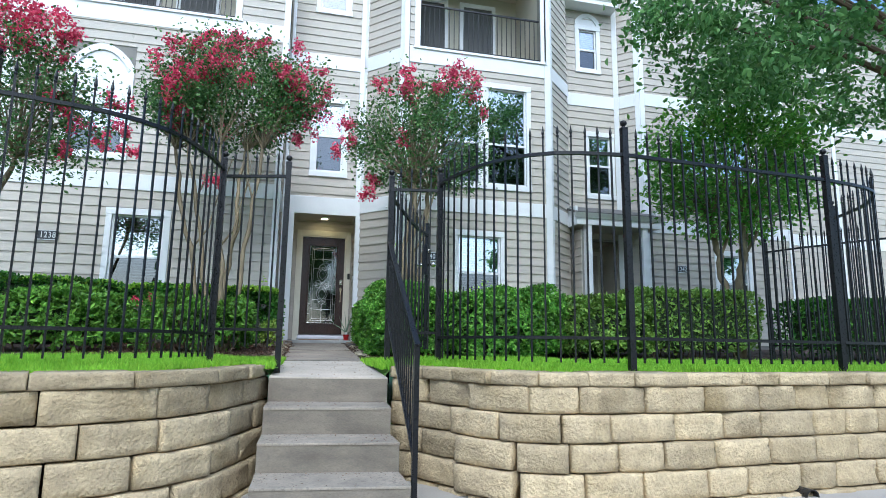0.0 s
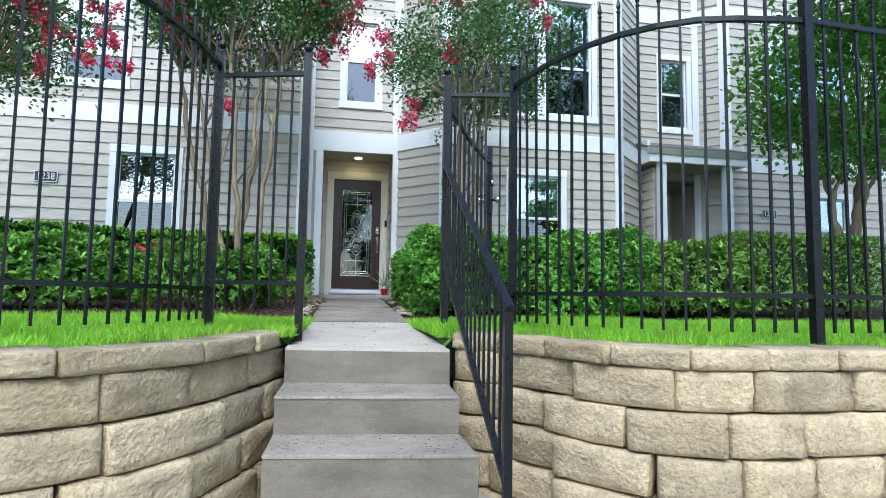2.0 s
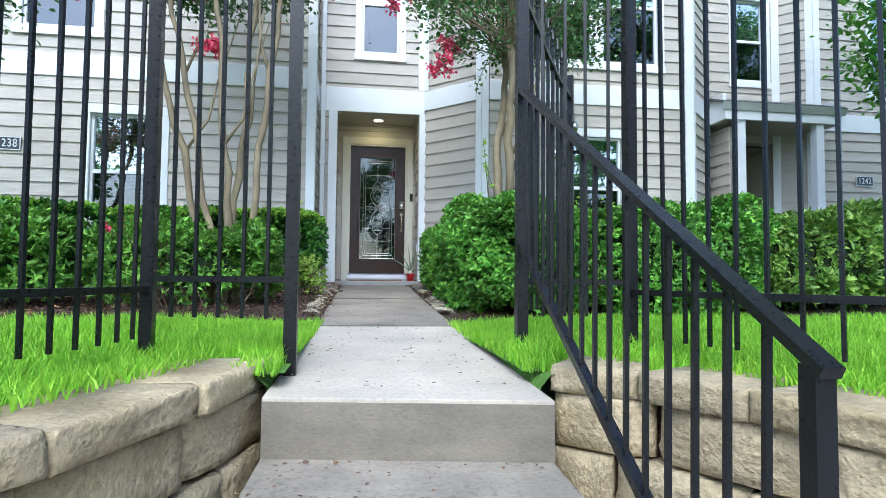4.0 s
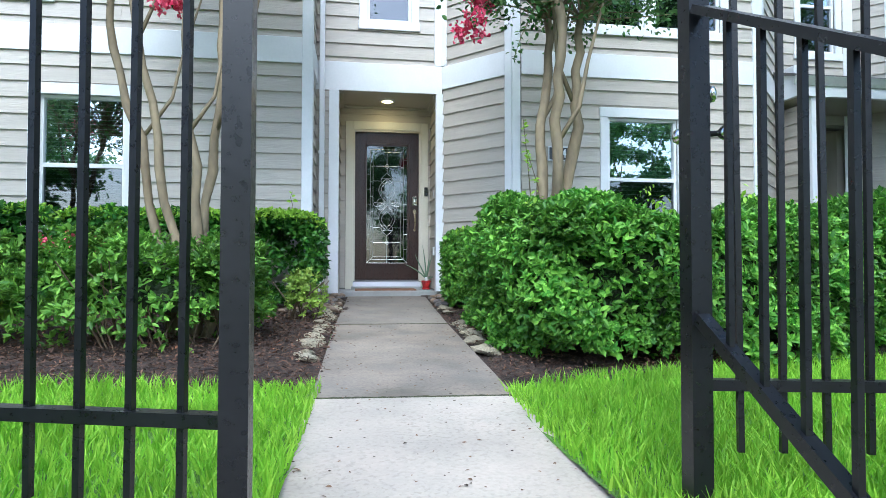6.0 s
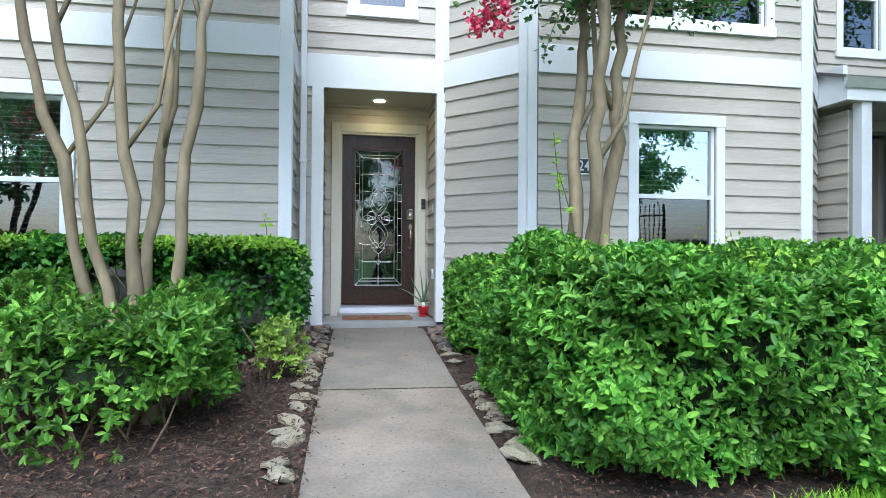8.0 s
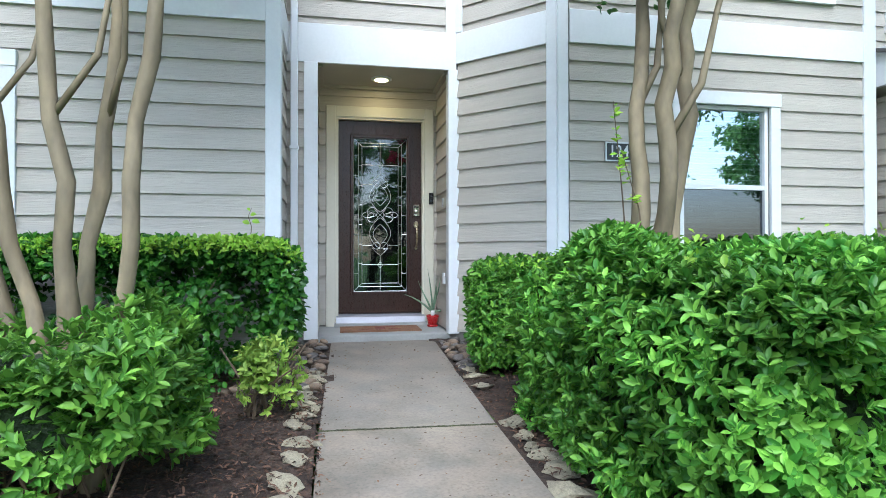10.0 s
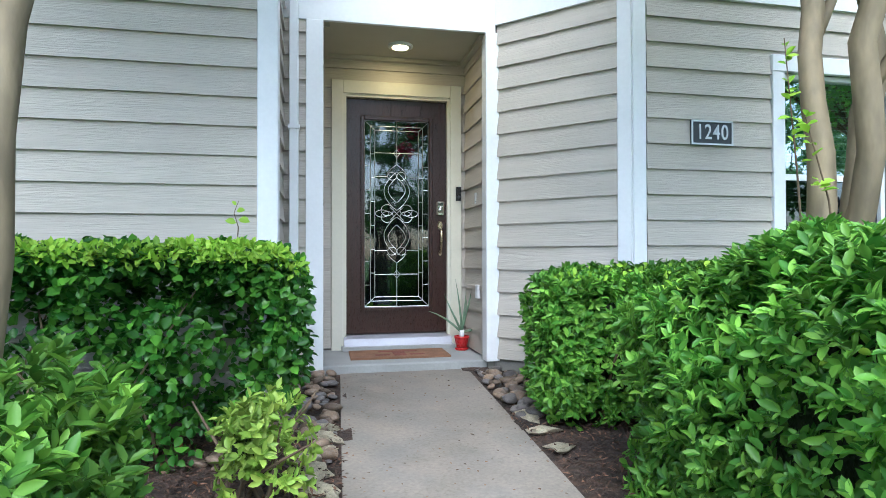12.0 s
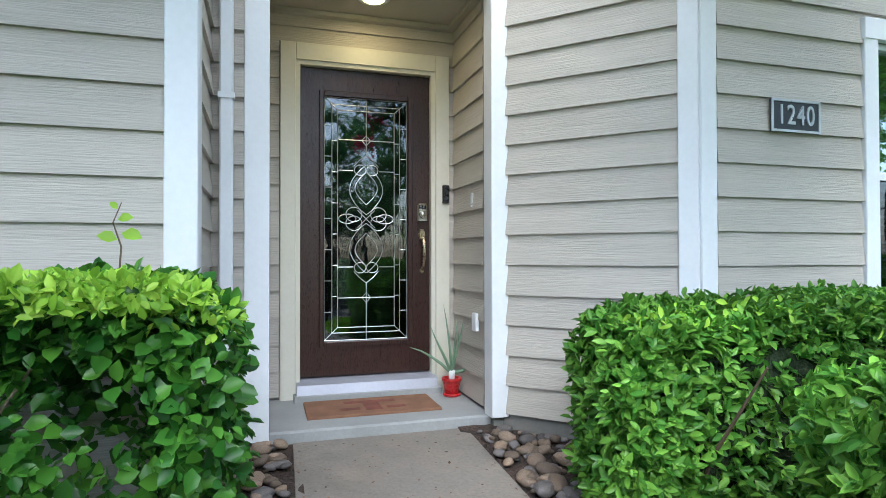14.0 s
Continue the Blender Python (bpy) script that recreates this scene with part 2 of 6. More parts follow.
TURF = paint("turf_soil", (0.10, 0.20, 0.025), 0.95, 0.3, 5.0, 50.0, 0.8, depth=0.02)
BLADE = leaf_material("grass_blades", (0.205, 0.44, 0.022), (0.41, 0.65, 0.060), 0.5, 0.4, 0.2)
BARK = paint("smooth_crape_bark", (0.150, 0.114, 0.064), 0.75, 0.3, 3.0, 25.0, 0.5, (1, 1, 0.35), tint=(0.230, 0.182, 0.110), stain=0.75, stain_colour=(0.085, 0.068, 0.038), stain_scale=4.0, depth=0.008)
TWIG = paint("brown_twigs", (0.11, 0.075, 0.045), 0.85, 0.2)
DOORWOOD = paint("dark_mahogany_stain", (0.030, 0.011, 0.008), 0.32, 0.18, 2.0, 30.0, 0.15, (25, 25, 1.2), depth=0.003)
CHROME = paint("brushed_nickel", (0.62, 0.60, 0.56), 0.18, 0.05, 4.0, 90.0, 0.02, metal=1.0)
BRASS = paint("aged_brass", (0.50, 0.42, 0.28), 0.28, 0.1, 4.0, 90.0, 0.02, metal=1.0)
CAME = paint("silver_caming", (0.62, 0.63, 0.63), 0.4, 0.05, 4.0, 90.0, 0.02, metal=0.8)
BLACK = paint("black_plastic", (0.012, 0.012, 0.013), 0.3, 0.05)
PLATE = paint("black_number_plate", (0.03, 0.034, 0.04), 0.5, 0.1)
SILVER = paint("silver_relief", (0.55, 0.56, 0.57), 0.35, 0.05, metal=0.6)
THRESH = paint("satin_aluminium", (0.36, 0.36, 0.40), 0.45, 0.06, metal=0.3)
RED = paint("red_glazed_pot", (0.42, 0.012, 0.014), 0.3, 0.06)
MAT = paint("brown_coir", (0.20, 0.10, 0.055), 0.98, 0.2, 8.0, 120.0, 0.8, depth=0.008)
MATMARK = paint("maroon_coir", (0.16, 0.05, 0.035), 0.98, 0.25, 9.0, 120.0, 0.8, depth=0.008)
BLIND = paint("white_blind_slats", (0.5, 0.5, 0.49), 0.6, 0.04)
# the gloom of unlit rooms, put into one dark colour
DARKROOM = paint("unlit_room_shade", (0.10, 0.10, 0.10), 0.9, 0.05)
GUTTER = paint("painted_gutter", (0.52, 0.53, 0.50), 0.5, 0.08, 2.0, 30.0, 0.05, stain=0.2)
SOFFIT = paint("olive_soffit_paint", (0.43, 0.40, 0.32), 0.6, 0.04)
ROOFING = paint("grey_shingle", (0.12, 0.115, 0.11), 0.95, 0.3, 5.0, 60.0, 0.6)
ASPHALT = paint("asphalt", (0.055, 0.055, 0.055), 0.9, 0.2, 3.0, 120.0, 0.4)
PAVE = paint("street_pavement", (0.33, 0.305, 0.27), 0.9, 0.07, 1.5, 60.0, 0.3, stain=0.3)
GLASS = glass_material("coated_window_glass", 0.42)
SCREEN = glass_material("dark_screened_glass", 0.12, (0.4, 0.42, 0.44))
DOORGLASS = glass_material("leaded_door_glass", 0.095, (0.35, 0.40, 0.38), 0.03, 0.05, 6.0)
LAMP = glow("warm_lamp_lens", (1.0, 0.72, 0.32), 26.0)

# ---- the townhouse ----
LAP, LAP_REF, TOP = 0.174, 0.955, 9.0
B1 = (2.50, 2.79)   # lower white band
B2 = (5.62, 5.93)   # upper white band
FRONT, RECESS = -1.545, -0.78


def wall_pose(p, q):
    """The pose of a wall from p to q: x along it, y into the house, z up. And its length."""
    a = math.atan2(q[1] - p[1], q[0] - p[0])
    return pose(p[0], p[1], 0, 0, 0, math.degrees(a)), math.hypot(q[0] - p[0], q[1] - p[1])


def spans(u0, u1, z0, z1, holes):
    """The stretches of the strip z0 to z1 that no hole cuts."""
    cuts = sorted((max(a, u0), min(b, u1)) for a, b, c, d in holes if c < z1 - 0.01 and d > z0 + 0.01 and b > u0 and a < u1)
    out, at = [], u0
    for a, b in cuts:
        if a - at > 0.02:
            out.append((at, a))
        at = max(at, b)
    if u1 - at > 0.02:
        out.append((at, u1))
    return out


PLANKS = []      # laid at the end of the file: parent, stretches of planks


def wall(name, p, q, z0, z1, label, holes=(), bare=(), u_in=(0.0, 0.0)):
    """A wall with its core, holes through it, and lap siding; bare: where trim leaves no siding."""
    m, length = wall_pose(p, q)
    zs = sorted({z0 - 0.4, z1, *(h[2] for h in holes), *(h[3] for h in holes)})
    g = Geo()
    for a, b in zip(zs, zs[1:]):
        for u0, u1 in spans(0, length, a, b, holes):
            g.box(u0, u1, 0.004, 0.16, a, b)
    core = structure(name, g, SHELL, label, "wall", m=m)
    k = math.floor((z0 - LAP_REF) / LAP)
    while LAP_REF + k * LAP < z1 - 0.02:
        a, b = max(z0, LAP_REF + k * LAP), min(z1, LAP_REF + (k + 1) * LAP)
        k += 1
        if b - a < 0.02:
            continue
        cuts = [a] + sorted({z for h in (*holes, *bare) for z in (h[2], h[3]) if a + 0.012 < z < b - 0.012}) + [b]
        laid = []
        for c, d in zip(cuts, cuts[1:]):
            for u0, u1 in spans(u_in[0], length - u_in[1], c + 0.006, d - 0.006, [*holes, *bare]):
                same = [p for p in laid if p[1:3] == [u0, u1] and p[4] == c]
                if same:
                    same[0][4] = d
                else:
                    laid.append([core, u0, u1, c, d, a])
        PLANKS.extend(laid)
    return m


def board(name, m, u0, u1, z0, z1, label="", proud=0.03, back=0.0, material=None, category="trim"):
    """A flat trim board on a wall."""
    g = Geo().bevel_box(u0, u1, -proud, back, z0, z1, 0.004)
    return structure(name, g, material or TRIM, label or "white painted flat trim board on the siding", category, m=m)


def window(name, m, u0, u1, z0, z1, label, sashes=1, arched=False, blinds=True, screen=True, split=0.5, trim=0.10):
    """A sash window in a wall: trim, frame, panes, meeting rail, and blinds behind."""
    root = thing(name, m, label, "window", kind="structure")
    w, h = u1 - u0, z1 - z0
    g = Geo()
    g.bevel_box(u0, u0 + trim, -0.035, 0.0, z0, z1, 0.004)
    g.bevel_box(u1 - trim, u1, -0.035, 0.0, z0, z1, 0.004)
    g.bevel_box(u0 - 0.012, u1 + 0.012, -0.045, 0.0, z0 - 0.004, z0 + trim, 0.004)
    if not arched:
        g.bevel_box(u0 - 0.006, u1 + 0.006, -0.042, 0.0, z1 - trim - 0.01, z1 + 0.006, 0.004)
    part("window_frame", g, TRIM, root, "white painted flat casing")
    inner0, inner1, zb, zt = u0 + trim, u1 - trim, z0 + trim, z1 - trim - 0.01
    mull = 0.14
    step = (inner1 - inner0 - mull * (sashes - 1)) / sashes
    for i in range(sashes):
        a = inner0 + i * (step + mull)
        b = a + step
        s = Geo()
        s.box(a - 0.001, a + 0.035, 0.012, 0.07, zb, zt).box(b - 0.035, b + 0.001, 0.012, 0.07, zb, zt)
        s.box(a + 0.035, b - 0.035, 0.012, 0.07, zb, zb + 0.045).box(a + 0.035, b - 0.035, 0.012, 0.07, zt - 0.035, zt)
        zm = zb + (zt - zb) * split
        s.box(a + 0.035, b - 0.035, 0.016, 0.07, zm - 0.022, zm + 0.022)
        sash = part("sash", s, TRIM, root, "white vinyl sash with a meeting rail")
        for c, d, mat in ((zb + 0.045, zm - 0.022, SCREEN if screen else GLASS), (zm + 0.022, zt - 0.035, GLASS)):
            part("pane", Geo().box(a + 0.033, b - 0.033, 0.044, 0.048, c - 0.002, d + 0.002), mat, sash)
        if blinds:
            bl = Geo()
            z = zb + 0.05
            while z < zt - 0.05:
                bl.prism([(a + 0.03, 0.10, z), (b - 0.03, 0.10, z), (b - 0.03, 0.145, z + 0.016), (a + 0.03, 0.145, z + 0.016)],
                         [(a + 0.03, 0.10, z + 0.002), (b - 0.03, 0.10, z + 0.002), (b - 0.03, 0.145, z + 0.018), (a + 0.03, 0.145, z + 0.018)])
                z += 0.05
            part("blind", bl, BLIND, root, "white horizontal slat blind")
        if i < sashes - 1:
            part("mullion", Geo().bevel_box(b, b + mull, -0.03, 0.07, zb, zt, 0.004), TRIM, root, "white upright mullion")
    return root


def hole(u0, u1, z0, z1, trim=0.10):
    return (u0 + trim - 0.002, u1 - trim + 0.002, z0 + trim - 0.002, z1 - trim - 0.008)


# left house front
L0 = (-12.0, FRONT)
mL, _ = wall_pose(L0, (-0.94, FRONT))
lx = lambda x: x + 12.0
wins_left = {"window_1": (lx(-3.84), lx(-2.78), 0.50, 2.15), "window_2": (lx(-4.70), lx(-3.62), 3.03, 4.15)}
balcony_left = (lx(-4.62), lx(-1.95), 6.05, 8.35)
arch_bare = (lx(-4.70), lx(-3.62), 4.15, 5.22)
wall("wall_left_house", L0, (-0.94, FRONT), -0.08, TOP, "taupe lap-sided front wall of the neighbouring townhouse",
     [hole(*w) for w in wins_left.values()] + [balcony_left],
     [(w[0], w[1], w[2], w[3]) for w in wins_left.values()] + [arch_bare, (0, 12, *B1), (0, 12, 5.68, 6.02), (lx(-5.72), lx(-5.58), 2.79, 9),
      (lx(-4.74), lx(-1.83), 6.02, 8.47)], (0, 0.09))
window("window_1", mL, *wins_left["window_1"], "white sash window of the ground floor, reflecting trees", split=0.48)
window("window_2", mL, *wins_left["window_2"], "white sash window beneath an arched panel", split=0.5)


def arch_panel(m, ua, ub, z0, zr, rise):
    """An arched casing with a plain panel, above a sash window."""
    inset = 0.1
    outer = [(ua, z0)] + [(ua + (ub - ua) * i / 14, zr + rise * math.sin(math.pi * i / 14) ** 0.75) for i in range(15)] + [(ub, z0)]
    inner = [(ua + inset, z0)] + [(ua + inset + (ub - ua - 2 * inset) * i / 14, zr - 0.06 + rise * 0.86 * math.sin(math.pi * i / 14) ** 0.75) for i in range(15)] + [(ub - inset, z0)]
    g = Geo()
    for (a, b), (c, d), (e, f), (h, k) in zip(outer, outer[1:], inner[1:], inner):
        g.prism([(a, 0, b), (c, 0, d), (e, 0, f), (h, 0, k)], [(a, -0.05, b), (c, -0.05, d), (e, -0.05, f), (h, -0.05, k)])
    root = thing("arched_window", m, "white arched window panel above the sash window", "window", kind="structure")
    part("arch_casing", g, TRIM, root)
    part("arch_panel", Geo().prism([(a, 0.0, b) for a, b in inner], [(a, -0.02, b) for a, b in inner]), TRIM, root, "plain white infill panel")


arch_panel(mL, lx(-4.70), lx(-3.62), 4.16, 4.78, 0.42)
board("trim_band_low", mL, 0, lx(-0.94) - 0.09, *B1, "wide white band board between the storeys")
board("trim_band_high", mL, 0, lx(-0.94) - 0.09, 5.68, 6.02, "wide white band board between the storeys")
board("trim_corner", mL, lx(-0.94) - 0.09, lx(-0.94) + 0.03, -0.10, TOP, "tall white corner board of the neighbouring house", 0.034)
board("trim_corner", mL, lx(-5.72), lx(-5.58), 2.79, TOP, "tall white corner board of the neighbouring house", 0.034)
# left return
mR, lenR = wall_pose((-0.94, FRONT), (-0.94, RECESS))
wall("wall_return", (-0.94, FRONT), (-0.94, RECESS), -0.08, TOP, "narrow lap-sided return wall beside the porch", (), ((0, 2, *B1), (0, 2, *B2)), (0.11, 0.0))
board("trim_corner", mR, 0.002, 0.11, -0.10, TOP, "white corner board on the return wall", 0.03)
board("trim_band_low", mR, 0.11, lenR, *B1, "white band board on the return wall")
board("trim_band_high", mR, 0.11, lenR, *B2, "white band board on the return wall")

# wall over the door, with the porch opening below
mM, lenM = wall_pose((-0.94, RECESS), (0.665, RECESS))
mx = lambda x: x + 0.94
porch_hole = (mx(-0.65), mx(0.61), -0.6, 2.46)
w3 = (mx(-0.40), mx(0.365), 3.24, 4.96)
w4 = (mx(-0.42), mx(0.34), 6.88, 8.50)
wall("wall_entry", (-0.94, RECESS), (0.665, RECESS), -0.08, TOP, "taupe lap-sided wall above the porch opening", [porch_hole, hole(*w3), hole(*w4)],
     [w3, w4, (0, 3, 2.44, 2.80), (0, 3, *B2), (mx(-0.77), mx(0.70), -1, 2.46)], (0.0, 0.10))
window("window_3", mM, *w3, "white sash window above the front door, reflecting sky", blinds=False, split=0.52)
window("window_4", mM, *w4, "white top-floor sash window reflecting blue sky", blinds=False, split=0.5)
board("trim_band_low", mM, 0.0, lenM - 0.0, 2.44, 2.80, "wide white header band above the porch opening", 0.03)
board("trim_band_high", mM, 0.0, lenM - 0.10, *B2, "wide white band board between the storeys")
board("porch_post", mM, mx(-0.77), mx(-0.645), -0.12, 2.44, "white square porch post beside the opening", 0.035, 0.09, category="post")
board("porch_post", mM, mx(0.585), mx(0.69), -0.10, 2.44, "white square porch post beside the opening", 0.035, 0.09, category="post")
board("trim_corner", mM, lenM - 0.10, lenM + 0.012, 2.80, TOP, "tall white corner board where the bay turns", 0.033)

# canted side and front of the bay
C0, C1, C2, C3 = (0.665, RECESS), (1.395, FRONT), (4.62, FRONT), (5.40, RECESS)
mC, lenC = wall_pose(C0, C1)
wall("wall_bay_canted", C0, C1, -0.08, TOP, "canted taupe lap-sided side of the bay", (), ((0, 3, *B1), (0, 3, *B2)), (0.03, 0.085))
board("trim_band_low", mC, 0.02, lenC - 0.085, *B1, "white band board on the canted side")
board("trim_band_high", mC, 0.02, lenC - 0.085, *B2, "white band board on the canted side")
board("trim_corner", mC, lenC - 0.085, lenC + 0.012, -0.10, TOP, "tall white corner board on the bay", 0.032)
board("trim_corner", mC, 0.004, 0.09, 2.80, TOP, "tall white corner board on the bay", 0.030)
mB, lenB = wall_pose(C1, C2)
bx = lambda x: x - 1.395
w5 = (bx(2.48), bx(3.58), 0.50, 2.135)
w6 = (bx(2.08), bx(4.17), 3.03, 5.36)
balcony = (bx(1.72), bx(4.42), 5.98, 8.30)
wall("wall_bay_front", C1, C2, -0.08, TOP, "taupe lap-sided front of the bay", [hole(*w5), hole(*w6), balcony],
     [w5, w6, (0, 4, *B1), (0, 4, B2[0], 5.98), (bx(1.60), bx(4.54), 5.9, 8.42)], (0.11, 0.12))
window("window_5", mB, *w5, "white sash window of the ground floor, reflecting a tree", split=0.475)
window("window_6", mB, *w6, "wide white double sash window of the upper floor", 2, split=0.42)
board("trim_band_low", mB, 0.11, lenB - 0.12, *B1, "wide white band board between the storeys")
board("trim_band_high", mB, 0.11, lenB - 0.12, B2[0], 5.98, "wide white band board below the balcony")
board("trim_corner", mB, -0.002, 0.095, -0.10, TOP, "tall white corner board on the bay", 0.034)
board("trim_corner", mB, lenB - 0.12, lenB + 0.012, -0.10, TOP, "tall white corner board on the bay", 0.034)
mD, lenD = wall_pose(C2, C3)
wall("wall_bay_canted_far", C2, C3, -0.08, TOP, "canted taupe lap-sided far side of the bay", (), ((0, 3, *B1), (0, 3, *B2)), (0.10, 0.02))
board("trim_corner", mD, -0.002, 0.10, -0.10, TOP, "tall white corner board on the bay", 0.032)
board("trim_band_low", mD, 0.10, lenD, *B1, "white band board on the canted side")
board("trim_band_high", mD, 0.10, lenD, *B2, "white band board on the canted side")


def balcony_set(name, m, u0, u1, z0, z1, label):
    """A recessed balcony: lining, back wall with a window and door, railing, and casing round the opening."""
    root = thing(name, m, label, "balcony", kind="structure")
    g = Geo().box(u0 - 0.12, u0, -0.034, 0.0, z0 - 0.05, z1 + 0.12).box(u1, u1 + 0.12, -0.034, 0.0, z0 - 0.05, z1 + 0.12)
    g.box(u0, u1, -0.034, 0.0, z1, z1 + 0.12).box(u0 - 0.14, u1 + 0.14, -0.06, 0.16, z0 - 0.05, z0)
    part("casing", g, TRIM, root, "white painted casing")
    g = Geo().box(u0 - 0.06, u0, 0.161, 1.5, z0 - 0.05, z1 + 0.05).box(u1, u1 + 0.06, 0.161, 1.5, z0 - 0.05, z1 + 0.05)
    g.box(u0 - 0.06, u1 + 0.06, 1.5, 1.6, z0 - 0.05, z1 + 0.05).box(u0, u1, 0.161, 1.5, z1, z1 + 0.05).box(u0, u1, 0.161, 1.5, z0 - 0.1, z0 - 0.05)
    part("lining", g, SOFFIT, root, "taupe balcony walls in shade")
    for a, b in ((u0 + 0.15, u0 + 0.95), (u0 + 1.25, u0 + 2.15)):
        f = Geo().box(a, a + 0.09, 1.44, 1.5, z0, z0 + 2.1).box(b - 0.09, b, 1.44, 1.5, z0, z0 + 2.1).box(a + 0.09, b - 0.09, 1.44, 1.5, z0 + 2.0, z0 + 2.1)
        part("door_casing", f, TRIM, root, "white casing")
        part("dark_blind", Geo().box(a + 0.09, b - 0.09, 1.47, 1.5, z0, z0 + 2.0), DARKROOM, root, "balcony door glazing painted dark for the unlit room")
    r = Geo().bar((u0, 0.08, z0 + 1.02), (u1, 0.08, z0 + 1.02), 0.04, 0.03).bar((u0, 0.08, z0 + 0.08), (u1, 0.08, z0 + 0.08), 0.03)
    part("rail", r, IRON, root, "black iron balcony rail")
    n = int((u1 - u0) / 0.105)
    me = Geo().box(-0.008, 0.008, -0.008, 0.008, z0 + 0.08, z0 + 1.02).mesh("baluster")
    for i in range(1, n):
        ob = part("baluster", me, IRON, root)
        ob.location = (u0 + (u1 - u0) * i / n, 0.08, 0)


balcony_set("balcony_bay", mB, *balcony, "recessed balcony with a black iron railing above the bay window")
balcony_set("balcony_left", mL, *balcony_left, "recessed balcony with a black iron railing on the neighbouring house")

# porch: lining, ceiling, door wall
wall("wall_porch_left", (-0.665, RECESS + 0.165), (-0.665, 0.0), -0.08, 2.46, "lap-sided side wall inside the porch")
wall("wall_porch_right", (0.625, 0.0), (0.625, RECESS + 0.165), -0.08, 2.46, "lap-sided side wall inside the porch")
mE, lenE = wall_pose((-0.665, 0.0), (0.625, 0.0))
ex = lambda x: x + 0.665
wall("wall_door", (-0.665, 0.0), (0.625, 0.0), -0.08, 2.46, "lap-sided wall round the front door", [(ex(-0.475), ex(0.475), -0.6, 2.13)],
     [(ex(-0.58), ex(0.58), -1, 2.245)])
structure("ceiling_porch", Geo().box(-0.66, 0.62, RECESS + 0.006, 0.02, 2.452, 2.52).box(-0.66, 0.62, -0.07, 0.0, 2.42, 2.45)
          .box(-0.66, -0.60, RECESS + 0.05, -0.07, 2.42, 2.45).box(0.56, 0.62, RECESS + 0.05, -0.07, 2.42, 2.45), SOFFIT, "olive painted porch ceiling with a step moulding", "ceiling")
slab = Geo().bevel_box(-0.93, 0.70, -0.735, 0.16, -0.40, -0.10, 0.012)
structure("floor_porch", slab, PORCH, "grey concrete porch slab before the door", "floor")
fg = Geo()
for p, q in (((-12, FRONT), (-0.94, FRONT)), ((-0.94, FRONT), (-0.94, RECESS)), ((0.70, RECESS), C1), (C1, C2), (C2, C3)):
    m, ln = wall_pose(p, q)
    low = [m @ Vector(c) for c in ((0, -0.004, -0.7), (ln, -0.004, -0.7), (ln, 0.15, -0.7), (0, 0.15, -0.7))]
    fg.prism(low, [c + Vector((0, 0, 0.61)) for c in low])
structure("foundation", fg, FOUNDATION, "stained concrete foundation strip below the siding", "foundation")

# unseen closed shell added behind the fronts, so that the rooms are dark
sg = Geo().box(-12.2, 16, 6.0, 6.2, -0.5, TOP).box(-12.2, -12.0, FRONT + 0.2, 6.0, -0.5, TOP).box(15.8, 16, 0.6, 6.0, -0.5, TOP)
structure("wall_back", sg, SHELL, "unseen back walls added to keep the rooms dark", "wall")
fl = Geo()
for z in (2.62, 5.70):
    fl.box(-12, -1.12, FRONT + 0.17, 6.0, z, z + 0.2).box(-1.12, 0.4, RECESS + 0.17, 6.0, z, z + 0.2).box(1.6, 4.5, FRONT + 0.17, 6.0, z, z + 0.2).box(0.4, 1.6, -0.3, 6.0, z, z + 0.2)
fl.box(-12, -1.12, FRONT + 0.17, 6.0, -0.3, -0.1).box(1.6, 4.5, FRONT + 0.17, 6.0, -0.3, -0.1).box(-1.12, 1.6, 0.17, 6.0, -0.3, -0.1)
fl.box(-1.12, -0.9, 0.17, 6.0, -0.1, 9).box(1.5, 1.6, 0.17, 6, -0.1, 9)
structure("floor_inside", fl, DARKROOM, "inner floors behind the glass, painted dark for unlit rooms", "floor")
# roof out of view, added to shut the sky out of the rooms
rf = Geo()
for x0, x1, y0 in ((-12.3, -0.8, FRONT - 0.5), (-0.8, 1.3, RECESS - 0.5), (1.3, 4.9, FRONT - 0.5), (4.9, 16.3, -0.9)):
    rf.prism([(x0, y0, TOP), (x1, y0, TOP), (x1, 6.4, TOP), (x0, 6.4, TOP)], [(x0, y0, TOP + 0.15), (x1, y0, TOP + 0.15), (x1, 4.0, TOP + 1.9), (x0, 4.0, TOP + 1.9)])
structure("roof", rf, ROOFING, "grey shingled roof with wide eaves, unseen, added to darken the rooms", "roof")


# ---- front door ----
door = thing("door_1", (0, 0, 0), "dark mahogany front door with an oval-scrolled leaded glass panel, closed", "door", kind="structure")
g = Geo().bevel_box(-0.575, -0.475, -0.035, 0.0, -0.10, 2.24, 0.004).bevel_box(0.475, 0.575, -0.035, 0.0, -0.10, 2.24, 0.004)
g.bevel_box(-0.475, 0.475, -0.035, 0.0, 2.13, 2.24, 0.004)
g.box(-0.475, -0.447, -0.02, 0.12, -0.06, 2.13).box(0.447, 0.475, -0.02, 0.12, -0.06, 2.13).box(-0.447, 0.447, -0.02, 0.12, 2.102, 2.13)
part("door_frame", g, CREAM, door, "cream painted casing and jamb")
g = Geo().box(-0.446, -0.315, 0.03, 0.075, 0.03, 2.10).box(0.315, 0.446, 0.03, 0.075, 0.03, 2.10)
g.box(-0.315, 0.315, 0.03, 0.075, 0.03, 0.235).box(-0.315, 0.315, 0.03, 0.075, 1.945, 2.10)
leaf = part("door_leaf", g, DOORWOOD, door, "dark mahogany stained door leaf")
g = Geo()
